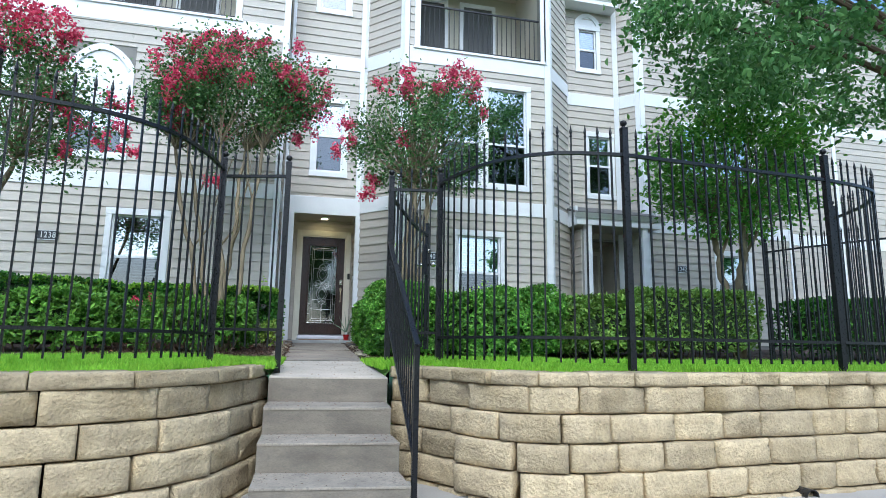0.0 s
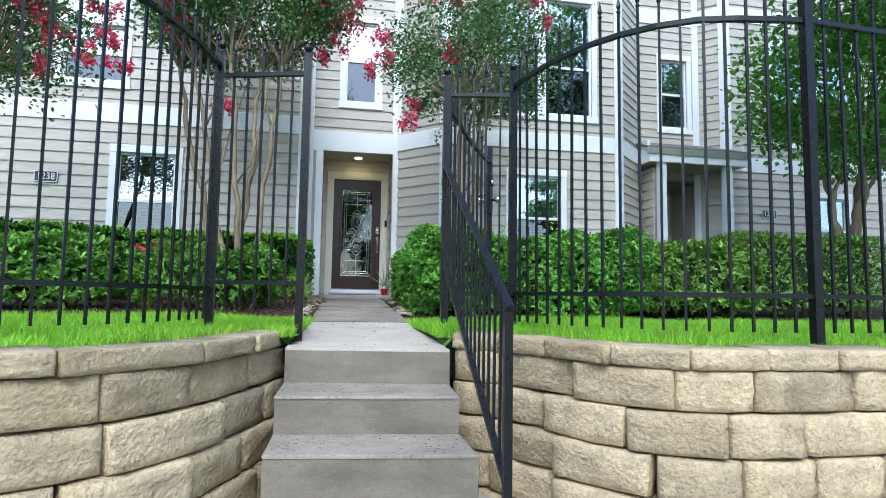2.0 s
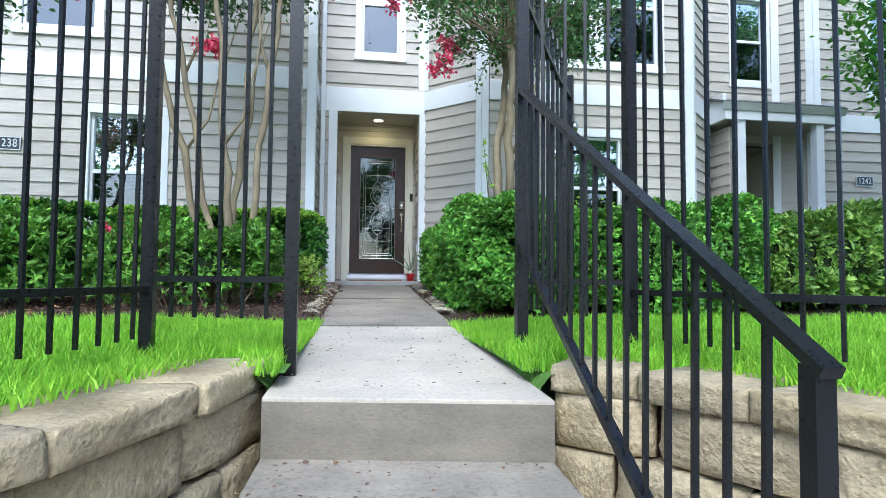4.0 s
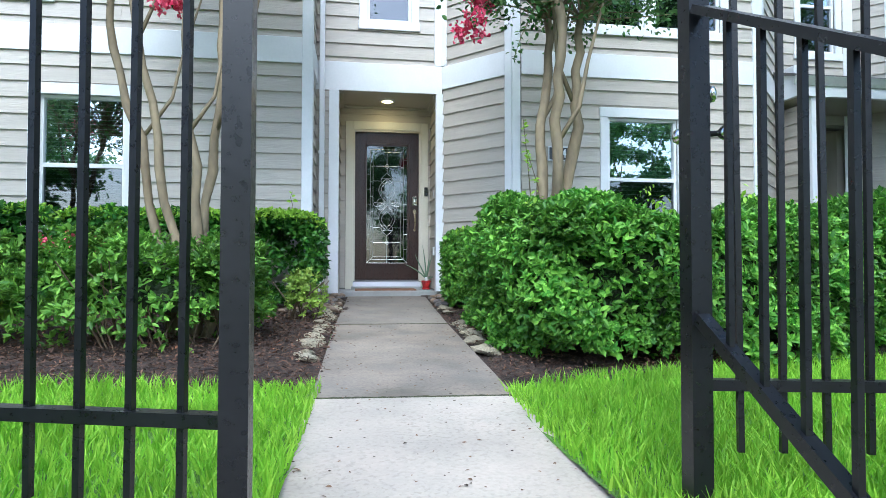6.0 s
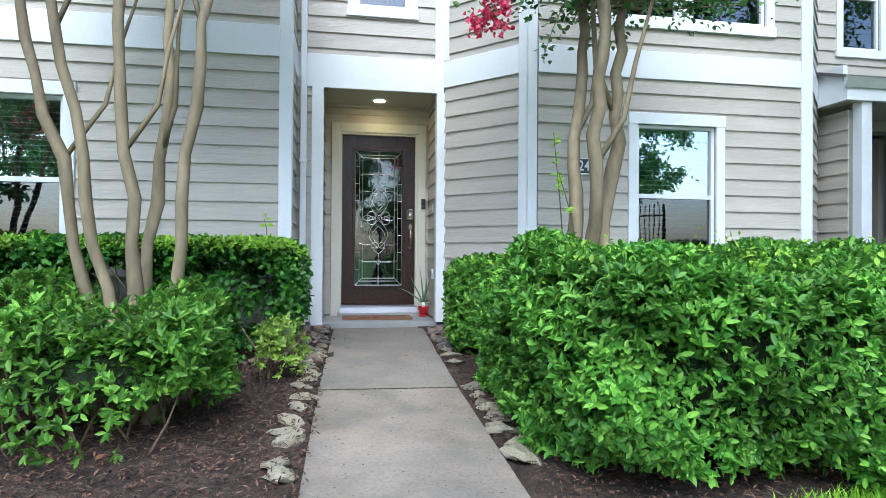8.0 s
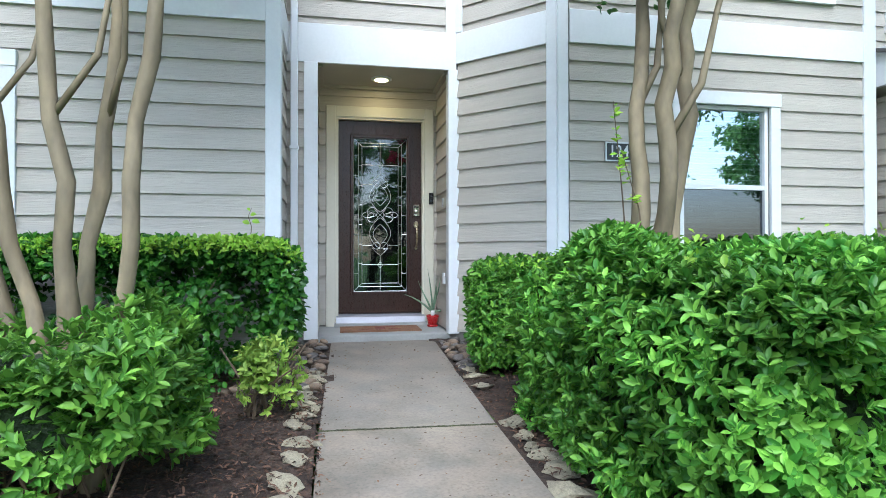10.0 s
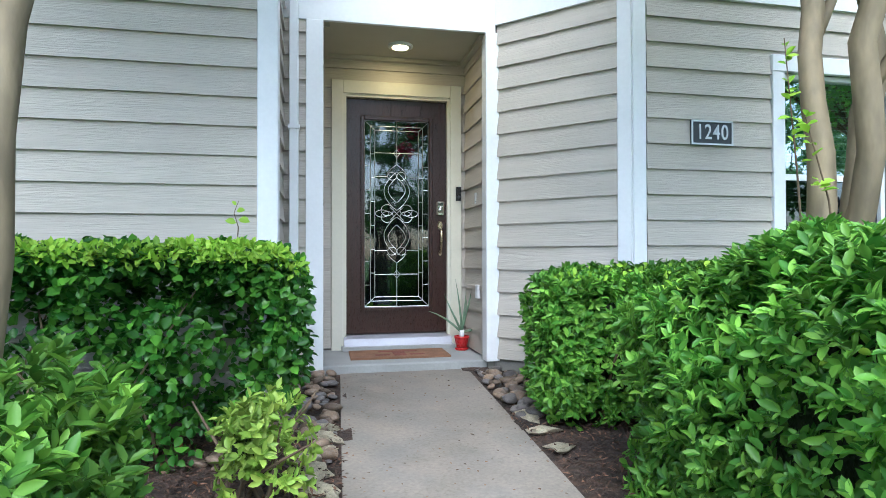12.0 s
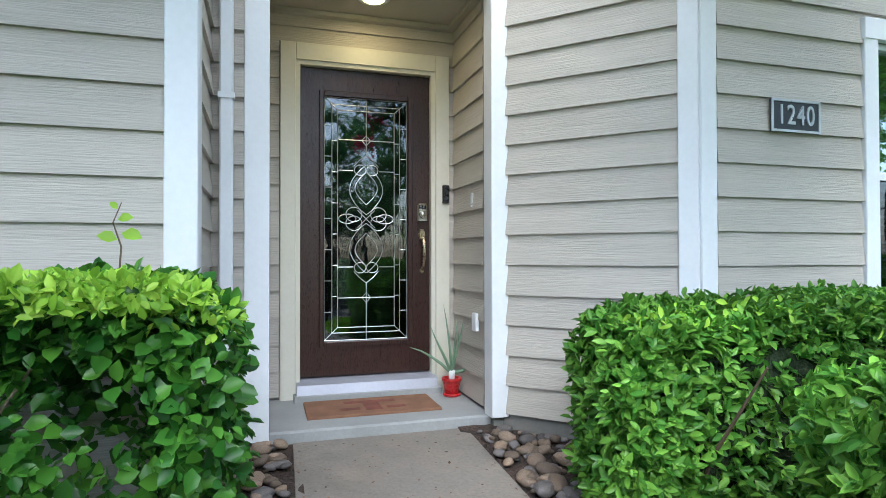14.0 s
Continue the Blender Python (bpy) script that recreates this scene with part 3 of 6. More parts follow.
for x0, x1, z0, z1 in ((-0.322, -0.288, 0.228, 1.952), (0.288, 0.322, 0.228, 1.952), (-0.288, 0.288, 0.228, 0.262), (-0.288, 0.288, 1.918, 1.952)):
    g.bevel_box(x0, x1, 0.014, 0.03, z0, z1, 0.006)
part("glazing_bead", g, DOORWOOD, leaf)
part("pane", Geo().box(-0.29, 0.29, 0.05, 0.054, 0.26, 1.92), DOORGLASS, leaf, "bevelled leaded glass")
# box behind the door glass, painted dark in place of an unlit hall
part("back_panel", Geo().box(-0.46, 0.46, 0.9, 0.95, -0.06, 2.2).box(-0.5, -0.46, 0.17, 0.95, -0.06, 2.2).box(0.46, 0.5, 0.17, 0.95, -0.06, 2.2).box(-0.5, 0.5, 0.17, 0.95, 2.2, 2.24), DARKROOM, door, "dark-painted box standing for the unlit hall")
g = Geo().prism([(-0.47, -0.11, -0.06), (0.47, -0.11, -0.06), (0.47, 0.1, -0.06), (-0.47, 0.1, -0.06)], [(-0.47, -0.09, 0.0), (0.47, -0.09, 0.0), (0.47, 0.1, 0.028), (-0.47, 0.1, 0.028)])
part("threshold", g, THRESH, door, "bright aluminium threshold")
part("door_sill", Geo().bevel_box(-0.49, 0.49, -0.13, 0.1, -0.10, -0.06, 0.005), PORCH, door, "grey sill below the threshold")



def came(points, r=0.003):
    part("came", Geo().tube([(x, 0.047, z) for x, z in points], r, 5), CAME, leaf)


def arc(cx, cz, rx, rz, a0, a1, n=14):
    return [(cx + rx * math.cos(radians(a0 + (a1 - a0) * i / n)), cz + rz * math.sin(radians(a0 + (a1 - a0) * i / n))) for i in range(n + 1)]


ZC = 1.09
for inset in (0.0, 0.052, 0.09):
    x, zt, zb = 0.286 - inset, 1.916 - inset * 0.95, 0.264 + inset * 0.95
    came([(-x, zb), (-x, zt)])
    came([(x, zb), (x, zt)])
    came([(-x, zt), (x, zt)])
    came([(-x, zb), (x, zb)])
for sx in (-1, 1):
    came([(sx * 0.286, 1.916), (sx * 0.196, 1.83)])
    came([(sx * 0.286, 0.264), (sx * 0.196, 0.35)])
    for k in range(1, 14):
        z = 0.35 + k * (1.48 / 14)
        came([(sx * 0.234, z), (sx * (0.286 if k % 2 else 0.196), z)], 0.0028)
for sz in (-1, 1):
    z1 = ZC + sz * 0.54
    came([(-0.196, z1), (0.196, z1)])
    came([(0, ZC + sz * 0.44), (0, ZC + sz * 0.83)])
    came([(0, z1 - 0.035), (-0.03, z1), (0, z1 + 0.035), (0.03, z1), (0, z1 - 0.035)])
    came([(-0.196, ZC + sz * 0.33), (-0.09, ZC + sz * 0.33)])
    came([(0.196, ZC + sz * 0.33), (0.09, ZC + sz * 0.33)])
    for sx in (-1, 1):
        came([(0.0, ZC + sz * 0.03)] + [(sx * (0.004 + 0.11 * math.sin(math.pi * i / 14) ** 0.9), ZC + sz * (0.03 + 0.34 * i / 14)) for i in range(1, 15)])
        came([(sx * (0.002 + 0.075 * math.sin(math.pi * i / 12)), ZC + sz * (0.10 + 0.22 * i / 12)) for i in range(13)], 0.003)
        came(arc(sx * 0.042, ZC + sz * 0.335, 0.04, 0.036, 0, 360), 0.003)
        came([(sx * 0.085, ZC + sz * 0.36), (sx * 0.05, ZC + sz * 0.40), (0, ZC + sz * 0.44)], 0.003)
        came(arc(sx * 0.085, ZC + sz * 0.03, 0.055, 0.05, 0, 360), 0.003)
    came([(-0.06, ZC - sz * 0.06), (0.06, ZC + sz * 0.06)], 0.003)
for sx in (-1, 1):
    came(arc(sx * 0.13, ZC, 0.06, 0.032, 0, 360), 0.003)
    came([(sx * 0.19, ZC), (sx * 0.196, ZC)], 0.003)

g2 = Geo()
for (x, y, z) in Geo().lathe([(0.027, 0.0), (0.025, 0.02), (0.012, 0.024)], 14).v:
    g2.v.append((0.39 + x, 0.0 - z, 1.125 + y))
g2.f = Geo().lathe([(0.027, 0.0), (0.025, 0.02), (0.012, 0.024)], 14).f
part("deadbolt_keypad", Geo().bevel_box(0.355, 0.425, 0.0, 0.03, 1.08, 1.205, 0.012), CHROME, leaf, "nickel keypad deadbolt")
part("deadbolt_cylinder", g2, CHROME, leaf, smooth=True)
kp = Geo()
for i in range(5):
    kp.bevel_box(0.363 + 0.011 * i, 0.371 + 0.011 * i, -0.004, 0.0, 1.165, 1.19, 0.002)
part("keypad_keys", kp, BLACK, leaf)
part("handle_rose", Geo().prism([(x, 0.03, z) for x, z in arc(0.39, 0.985, 0.026, 0.042, 0, 337.5, 15)], [(x, 0.015, z) for x, z in arc(0.39, 0.985, 0.02, 0.036, 0, 337.5, 15)]), BRASS, leaf, "aged brass rose")
part("handle_grip", Geo().tube([(0.39, 0.02, 0.965), (0.39, -0.025, 0.95), (0.39, -0.04, 0.90), (0.39, -0.035, 0.82), (0.39, -0.01, 0.765), (0.39, 0.02, 0.74)], [0.008, 0.011, 0.013, 0.011, 0.009, 0.012], 10), BRASS, leaf, "curved aged brass grip", True)
part("handle_foot", Geo().prism([(x, 0.03, z) for x, z in arc(0.39, 0.735, 0.016, 0.026, 0, 337.5, 15)], [(x, 0.018, z) for x, z in arc(0.39, 0.735, 0.013, 0.022, 0, 337.5, 15)]), BRASS, leaf)
bell = thing("doorbell", (0.545, -0.035, 1.265), "black video doorbell on the door casing", "doorbell")
bell_body = part("body", Geo().bevel_box(-0.024, 0.024, -0.026, 0.0, -0.06, 0.065, 0.006), BLACK, bell)
g = Geo()
for (x, y, z) in Geo().lathe([(0.014, 0.0), (0.013, 0.004), (0.009, 0.005)], 16).v:
    g.v.append((x, -0.026 - z, y - 0.028))
g.f = Geo().lathe([(0.014, 0.0), (0.013, 0.004), (0.009, 0.005)], 16).f
part("button", g, PLATE, bell_body, "round dark button")
lamp = thing("porch_light", (-0.02, -0.36, 2.455), "round warm-lit recessed ceiling light, switched on", "ceiling light")
part("trim_ring", Geo().lathe([(0.105, 0.005), (0.105, -0.012), (0.082, -0.02)], 28), TRIM, lamp, smooth=True)
part("lens", Geo().lathe([(0.081, -0.014), (0.06, -0.022), (0.02, -0.026)], 28), LAMP, lamp, "glowing frosted lens", True)
hook = thing("wall_hook", (0.625, -0.42, 1.20), "small metal hook on the porch side wall", "hook")
part("plate", Geo().bevel_box(-0.03, -0.012, -0.012, 0.012, -0.05, 0.04, 0.003), SILVER, hook)
outlet = thing("outlet_cover", (0.625, -0.50, 0.42), "small grey weatherproof outlet on the porch wall", "outlet")
part("cover", Geo().bevel_box(-0.04, -0.012, -0.035, 0.035, -0.055, 0.055, 0.006), TRIM, outlet)
down = thing("downspout", (-0.80, RECESS - 0.05, 0), "white square downspout beside the porch", "downspout")
part("pipe", Geo().bevel_box(-0.085, -0.02, -0.055, -0.005, -0.1, 8.9, 0.008), TRIM, down)
part("strap", Geo().box(-0.092, -0.013, -0.062, 0.0, 1.62, 1.65), TRIM, down)


def number_plate(name, m, u, z, digits, w=0.325, h=0.17):
    root = thing(name, m @ pose(u, -0.02, z), "dark house number plate with raised silver digits " + digits, "house number")
    plate = part("plate", Geo().bevel_box(-w / 2, w / 2, -0.014, 0.0, -h / 2, h / 2, 0.004), PLATE, root)
    g = Geo()
    for x0, x1, z0, z1 in ((-w / 2, w / 2, -h / 2, -h / 2 + 0.012), (-w / 2, w / 2, h / 2 - 0.012, h / 2), (-w / 2, -w / 2 + 0.012, -h / 2 + 0.012, h / 2 - 0.012), (w / 2 - 0.012, w / 2, -h / 2 + 0.012, h / 2 - 0.012)):
        g.box(x0, x1, -0.02, -0.0142, z0, z1)
    part("rim", g, SILVER, plate, "silver rim")
    for i, sign in enumerate(digits):
        cu = bpy.data.curves.new("digit", "FONT")
        cu.body, cu.size, cu.extrude, cu.offset = sign, 0.145, 0.004, 0.001
        cu.align_x, cu.align_y = "CENTER", "CENTER"
        tmp = new("digit_outline", cu)
        me = bpy.data.meshes.new_from_object(tmp.evaluated_get(bpy.context.evaluated_depsgraph_get()))
        bpy.data.objects.remove(tmp)
        me.transform(pose((i - (len(digits) - 1) / 2) * 0.064, -0.016, 0, 90, 0, 0) @ Matrix.Diagonal((0.78, 1, 1, 1)))
        me.materials.clear()
        part("digit", me, SILVER, plate, "raised silver digit")


number_plate("house_number", mB, bx(1.99), 1.56, "1240")
number_plate("house_number", mL, lx(-4.70), 1.60, "1238")

# ---- the next house to the right ----
RP = -0.40
E0, E1 = (5.40, RP), (6.85, RP)
mF, lenF = wall_pose(E0, E1)
fx = lambda x: x - 5.40
w7 = (fx(6.02), fx(6.80), 3.32, 4.98)
w8 = (fx(5.83), fx(6.50), 6.5, 7.75)
porch2 = (fx(5.80), fx(6.85), -0.6, 2.30)
wall("wall_next_house", E0, E1, -0.08, TOP, "taupe lap-sided wall of the next townhouse", [hole(*w7), hole(*w8), porch2],
     [w7, w8, (0, 3, *B2), (fx(5.72), fx(6.85), -1, 2.36)], (0.0, 0.0))
window("window_7", mF, *w7, "white sash window above the next porch", blinds=True, split=0.5)
window("window_8", mF, *w8, "white top-floor sash window of the next house", blinds=True, split=0.5)
arch_panel(mF, w8[0], w8[1], w8[3] + 0.008, w8[3] + 0.10, 0.22)
board("trim_band_high", mF, 0, lenF, *B2, "wide white band board between the storeys")
wall("wall_notch", (5.40, RECESS), (5.40, RP), -0.08, TOP, "narrow lap-sided wall in the notch between the houses")
wall("wall_porch_side", (5.50, RP - 0.01), (5.50, RP - 0.76), -0.08, 2.40, "lap-sided side wall of the next porch")
structure("porch_two_lining", Geo().box(5.65, 5.80, RP + 0.162, 0.5, -0.5, 2.4).box(6.86, 7.0, RP + 0.162, 0.5, -0.5, 2.4).box(5.65, 7.0, 0.5, 0.6, -0.5, 2.4)
          .box(5.80, 6.86, RP + 0.162, 0.5, 2.30, 2.4), SOFFIT, "taupe walls inside the next porch", "wall")
d2 = thing("door_2", (6.33, 0.5, 0), "plain door of the next house in a pale casing", "door", kind="structure")
part("door_frame", Geo().box(-0.52, -0.42, -0.03, 0, -0.1, 2.2).box(0.42, 0.52, -0.03, 0, -0.1, 2.2).box(-0.42, 0.42, -0.03, 0, 2.1, 2.2), CREAM, d2, "pale casing")
part("door_leaf", Geo().box(-0.42, 0.42, -0.02, 0, -0.1, 2.1), SIDING, d2, "taupe door leaf")
roof2 = thing("porch_roof", (6.42, RP, 2.6), "small porch roof with a pale gutter over the next door", "porch roof", kind="structure")
part("roof_slope", Geo().prism([(-1.15, -0.95, 0.12), (1.0, -0.95, 0.12), (1.0, 0, 0.45), (-1.15, 0, 0.45)], [(-1.15, -0.95, 0.16), (1.0, -0.95, 0.16), (1.0, 0, 0.5), (-1.15, 0, 0.5)]), ROOFING, roof2)
part("fascia", Geo().box(-1.1, 0.95, -0.92, -0.86, -0.12, 0.12).box(-1.1, -1.04, -0.86, 0, -0.12, 0.3).box(0.89, 0.95, -0.86, 0, -0.12, 0.3), TRIM, roof2, "white fascia")
part("gutter", Geo().prism([(-1.15, -0.94, 0.02), (1.0, -0.94, 0.02), (1.0, -0.99, 0.13), (-1.15, -0.99, 0.13)], [(-1.15, -0.921, 0.02), (1.0, -0.921, 0.02), (1.0, -0.921, 0.14), (-1.15, -0.921, 0.14)]), GUTTER, roof2, "pale metal gutter")
part("soffit", Geo().box(-1.04, 0.89, -0.86, -0.04, -0.12, -0.08), SOFFIT, roof2)
for x in (-0.80, 0.58):
    p2 = thing("porch_post", (6.42 + x, RP - 0.82, 0), "white square post of the next porch", "post", "posts of the next porch", kind="structure")
    part("shaft", Geo().bevel_box(-0.07, 0.07, -0.07, 0.07, -0.5, 2.48, 0.006), TRIM, p2)
# its bay farther along
F0, F1, F2 = (6.85, RP), (7.28, -0.83), (11.4, -0.83)
mG, lenG = wall_pose(F0, F1)
wall("wall_next_canted", F0, F1, -0.08, TOP, "canted lap-sided side of the next bay", (), ((0, 3, *B1), (0, 3, *B2)), (0.12, 0.1))
board("trim_corner", mG, 0.0, 0.12, -0.1, TOP, "tall white corner board of the next bay", 0.034)
board("trim_corner", mG, lenG - 0.10, lenG + 0.01, -0.1, TOP, "tall white corner board of the next bay", 0.034)
board("trim_band_low", mG, 0.12, lenG - 0.1, *B1, "white band board on the next bay")
board("trim_band_high", mG, 0.12, lenG - 0.1, *B2, "white band board on the next bay")
mH, lenH = wall_pose(F1, F2)
gx = lambda x: x - 7.28
w9 = (gx(9.10), gx(10.15), 0.6, 2.15)
w10 = (gx(8.3), gx(10.4), 3.05, 5.3)
wall("wall_next_bay", F1, F2, -0.08, TOP, "lap-sided front of the next bay", [hole(*w9), hole(*w10)], [w9, w10, (0, 5, *B1), (0, 5, *B2)], (0.12, 0.12))
window("window_9", mH, *w9, "white sash window of the next bay", split=0.5)
window("window_10", mH, *w10, "wide white double sash window of the next bay", 2, split=0.42)
board("trim_corner", mH, -0.002, 0.12, -0.1, TOP, "tall white corner board of the next bay", 0.036)
board("trim_corner", mH, lenH - 0.12, lenH, -0.1, TOP, "tall white corner board of the next bay", 0.036)
board("trim_band_low", mH, 0.12, lenH - 0.12, *B1, "wide white band board between the storeys")
board("trim_band_high", mH, 0.12, lenH - 0.12, *B2, "wide white band board between the storeys")
number_plate("house_number", mH, gx(8.20), 1.66, "1242")
G0, G1 = (11.83, RP), (16.0, RP)
mK, lenK = wall_pose(F2, G0)
wall("wall_next_canted_far", F2, G0, -0.08, TOP, "canted lap-sided far side of the next bay", (), ((0, 3, *B1), (0, 3, *B2)), (0.1, 0.02))
board("trim_corner", mK, -0.002, 0.10, -0.1, TOP, "tall white corner board of the next bay", 0.032)
board("trim_band_low", mK, 0.10, lenK, *B1, "white band board on the next bay")
board("trim_band_high", mK, 0.10, lenK, *B2, "white band board on the next bay")
mI, lenI = wall_pose(G0, G1)
wall("wall_far_house", G0, G1, -0.08, TOP, "lap-sided wall of a house farther along", (), ((0, 5, *B1), (0, 5, *B2), (1.5, 1.62, -1, 9)))
board("trim_band_low", mI, 0, 1.5, *B1, "wide white band board between the storeys")
board("trim_band_high", mI, 0, 1.5, *B2, "wide white band board between the storeys")
board("trim_corner", mI, 1.5, 1.62, -0.1, TOP, "tall white corner board of a house farther along", 0.034)
board("trim_band_low", mI, 1.62, lenI, *B1, "wide white band board between the storeys")
board("trim_band_high", mI, 1.62, lenI, *B2, "wide white band board between the storeys")
# eave over the notch between the houses
eave = thing("eave_gutter", (6.1, RP, 8.22), "white eave with a pale gutter above the arched window", "eave", kind="structure")
part("fascia", Geo().box(-0.66, 0.72, -0.42, -0.36, -0.10, 0.14), TRIM, eave, "white fascia")
part("soffit", Geo().box(-0.66, 0.72, -0.36, -0.03, -0.10, -0.06), TRIM, eave)
part("gutter", Geo().prism([(-0.66, -0.43, 0.0), (0.74, -0.43, 0.0), (0.74, -0.50, 0.13), (-0.66, -0.50, 0.13)], [(-0.66, -0.421, 0.0), (0.74, -0.421, 0.0), (0.74, -0.421, 0.14), (-0.66, -0.421, 0.14)]), GUTTER, eave, "pale metal gutter")

# ---- ground, walk and steps ----
LOW = -1.30      # street level


def bed_z(y):
    """Height of the terrace at y."""
    if y < -5.2:
        return -0.395
    return -0.395 + (y + 5.2) * (0.19 / 3.7)


def walk_z(y):
    for (y0, z0), (y1, z1) in (((-0.62, -0.158), (-3.15, -0.275)), ((-3.15, -0.275), (-5.51, -0.378)), ((-5.51, -0.378), (-7.6, -0.456))):
        if y >= y1:
            return z0 + (z1 - z0) * (y - y0) / (y1 - y0)
    return -0.456


LEFT_WALL = [(-14, -10.2), (-9, -9.85), (-5, -9.45), (-3.2, -9.2), (-2.3, -9.05), (-1.75, -8.9), (-1.35, -8.70), (-1.08, -8.42), (-0.92, -8.08), (-0.80, -7.7), (-0.725, -7.42), (-0.70, -7.16)]
RIGHT_WALL = [(0.395, -7.46), (0.47, -7.54), (0.62, -7.68), (0.80, -7.97), (0.99, -8.38), (1.36, -8.68), (2.1, -8.73), (3.2, -8.66), (5.3, -8.5), (8, -8.35), (14, -8.1)]


def smooth_line(pts, step=0.05):
    """A smooth curve through the points, as evenly spaced points."""
    out = []
    for i in range(len(pts) - 1):
        p0, p1, p2, p3 = (Vector(pts[max(min(k, len(pts) - 1), 0)]) for k in (i - 1, i, i + 1, i + 2))
        n = max(2, int((p2 - p1).length / step))
        for k in range(n):
            t = k / n
            out.append(0.5 * (2 * p1 + (p2 - p0) * t + (2 * p0 - 5 * p1 + 4 * p2 - p3) * t * t + (3 * p1 - p0 - 3 * p2 + p3) * t ** 3))
    out.append(Vector(pts[-1]))
    return out


def along(line, s):
    """The place and the way at length s along a line."""
    for a, b in zip(line, line[1:]):
        d = (b - a).length
        if s <= d:
            return a + (b - a) * (s / d if d else 0), (b - a).normalized()
        s -= d
    return line[-1], (line[-1] - line[-2]).normalized()


def length_of(line):
    return sum((b - a).length for a, b in zip(line, line[1:]))


LW, RW = smooth_line(LEFT_WALL), smooth_line(RIGHT_WALL)


WALK_EDGE = ((-0.62, -0.519, 0.457), (-3.15, -0.585, 0.378), (-5.51, -0.603, 0.345), (-7.6, -0.660, 0.326))


def edge_x(y, side):
    """The walk's left (1) or right (2) edge at y."""
    for a, b in zip(WALK_EDGE, WALK_EDGE[1:]):
        if y >= b[0]:
            return a[side] + (b[side] - a[side]) * (y - a[0]) / (b[0] - a[0])
    return WALK_EDGE[-1][side]


def on_terrace(x, y, inset=0.12):
    if y > -7.5:
        if edge_x(y, 1) + 0.03 < x < edge_x(y, 2) - 0.03 and y < -0.6:
            return False
        if y > -7.1:
            return True
        if y > -7.44 and (edge_x(y, 1) - 0.13 < x < 0 or 0 < x < edge_x(y, 2) + 0.10):
            return True
    elif -0.72 < x < 0.36:
        return False
    line = LW if x < -0.2 else RW
    best = min(line, key=lambda p: (p.x - x) ** 2 + (p.y - y) ** 2)
    i = line.index(best)
    a, b = line[max(i - 1, 0)], line[min(i + 1, len(line) - 1)]
    way = (b - a).normalized()
    return way.x * (y - best.y) - way.y * (x - best.x) > inset


def lawn_edge(x):
    if x < 0:
        return -5.16 + 0.05 * math.sin(x * 2.3)
    return -5.46 + 0.80 * (1 - math.exp(-max(x - 0.35, 0) / 1.6)) + 0.03 * math.sin(x * 3.1)


structure("ground", Geo().add([(-400, -400, LOW - 0.02), (400, -400, LOW - 0.02), (400, 400, LOW - 0.02), (-400, 400, LOW - 0.02)], [(0, 1, 2, 3)]), TURF, "grassy ground round the houses", "ground")
structure("pavement", Geo().add([(-60, -14.6, LOW), (60, -14.6, LOW), (60, -6.5, LOW), (-60, -6.5, LOW)], [(0, 1, 2, 3)]), PAVE, "concrete pavement below the retaining wall", "pavement")
structure("road", Geo().add([(-200, -24, LOW - 0.012), (200, -24, LOW - 0.012), (200, -14.6, LOW - 0.012), (-200, -14.6, LOW - 0.012)], [(0, 1, 2, 3)]), ASPHALT, "asphalt street before the houses", "road")


def sheet(name, keep, material, label, category, step=0.1, rough=0.012, x0=-14.0, x1=16.0, y0=-10.4, y1=-0.4):
    xs, ys = np.arange(x0, x1 + step / 2, step), np.arange(y0, y1 + step / 2, step)
    g = Geo()
    index = {}

    def vert(i, j):
        if (i, j) not in index:
            x, y = xs[i], ys[j]
            h = rough * (noise.noise((x * 2.2, y * 2.2, 0)) + 0.6 * noise.noise((x * 7, y * 7, 3)))
            index[i, j] = len(g.v)
            g.v.append((x, y, bed_z(y) + h))
        return index[i, j]

    for i in range(len(xs) - 1):
        for j in range(len(ys) - 1):
            if keep(xs[i] + step / 2, ys[j] + step / 2):
                g.f.append((vert(i, j), vert(i + 1, j), vert(i + 1, j + 1), vert(i, j + 1)))
    return structure(name, g, material, label, category, smooth=True)


sheet("lawn", lambda x, y: y < lawn_edge(x) + 0.1 and on_terrace(x, y), TURF, "bright green lawn on the terrace", "lawn")
sheet("flower_bed", lambda x, y: y >= lawn_edge(x) - 0.12 and on_terrace(x, y), MULCH, "dark bark mulch bed before the houses", "flower bed", rough=0.03)



def verge(side):
    """The worn turf edge that slopes down to the walk."""
    g = Geo()
    out = -1 if side == 1 else 1
    ys = np.arange(-7.40, -5.15, 0.05) if side == 1 else np.arange(-7.50, -5.44, 0.05)
    for y in ys:
        x, low, high = edge_x(y, side), walk_z(y), bed_z(y)
        n = 0.012 * noise.noise((y * 5, side * 3.0, 0))
        g.v += [(x + out * 0.003, y, low - 0.10), (x + out * (0.006 + abs(n)), y, low + 0.006 + n), (x + out * 0.05, y, high - 0.006 + n), (x + out * 0.17, y, high + 0.002)]
    for i in range(len(ys) - 1):
        g.f += [(4 * i + k, 4 * i + k + 1, 4 * i + k + 5, 4 * i + k + 4) for k in range(3)]
    structure("lawn_verge", g, TURF, "turf edge sloping down to the walk", "lawn", smooth=True)


verge(1)
verge(2)
walkway = thing("walkway", (0, 0, 0), "worn grey concrete front walk with leaf litter", "walkway", kind="structure")


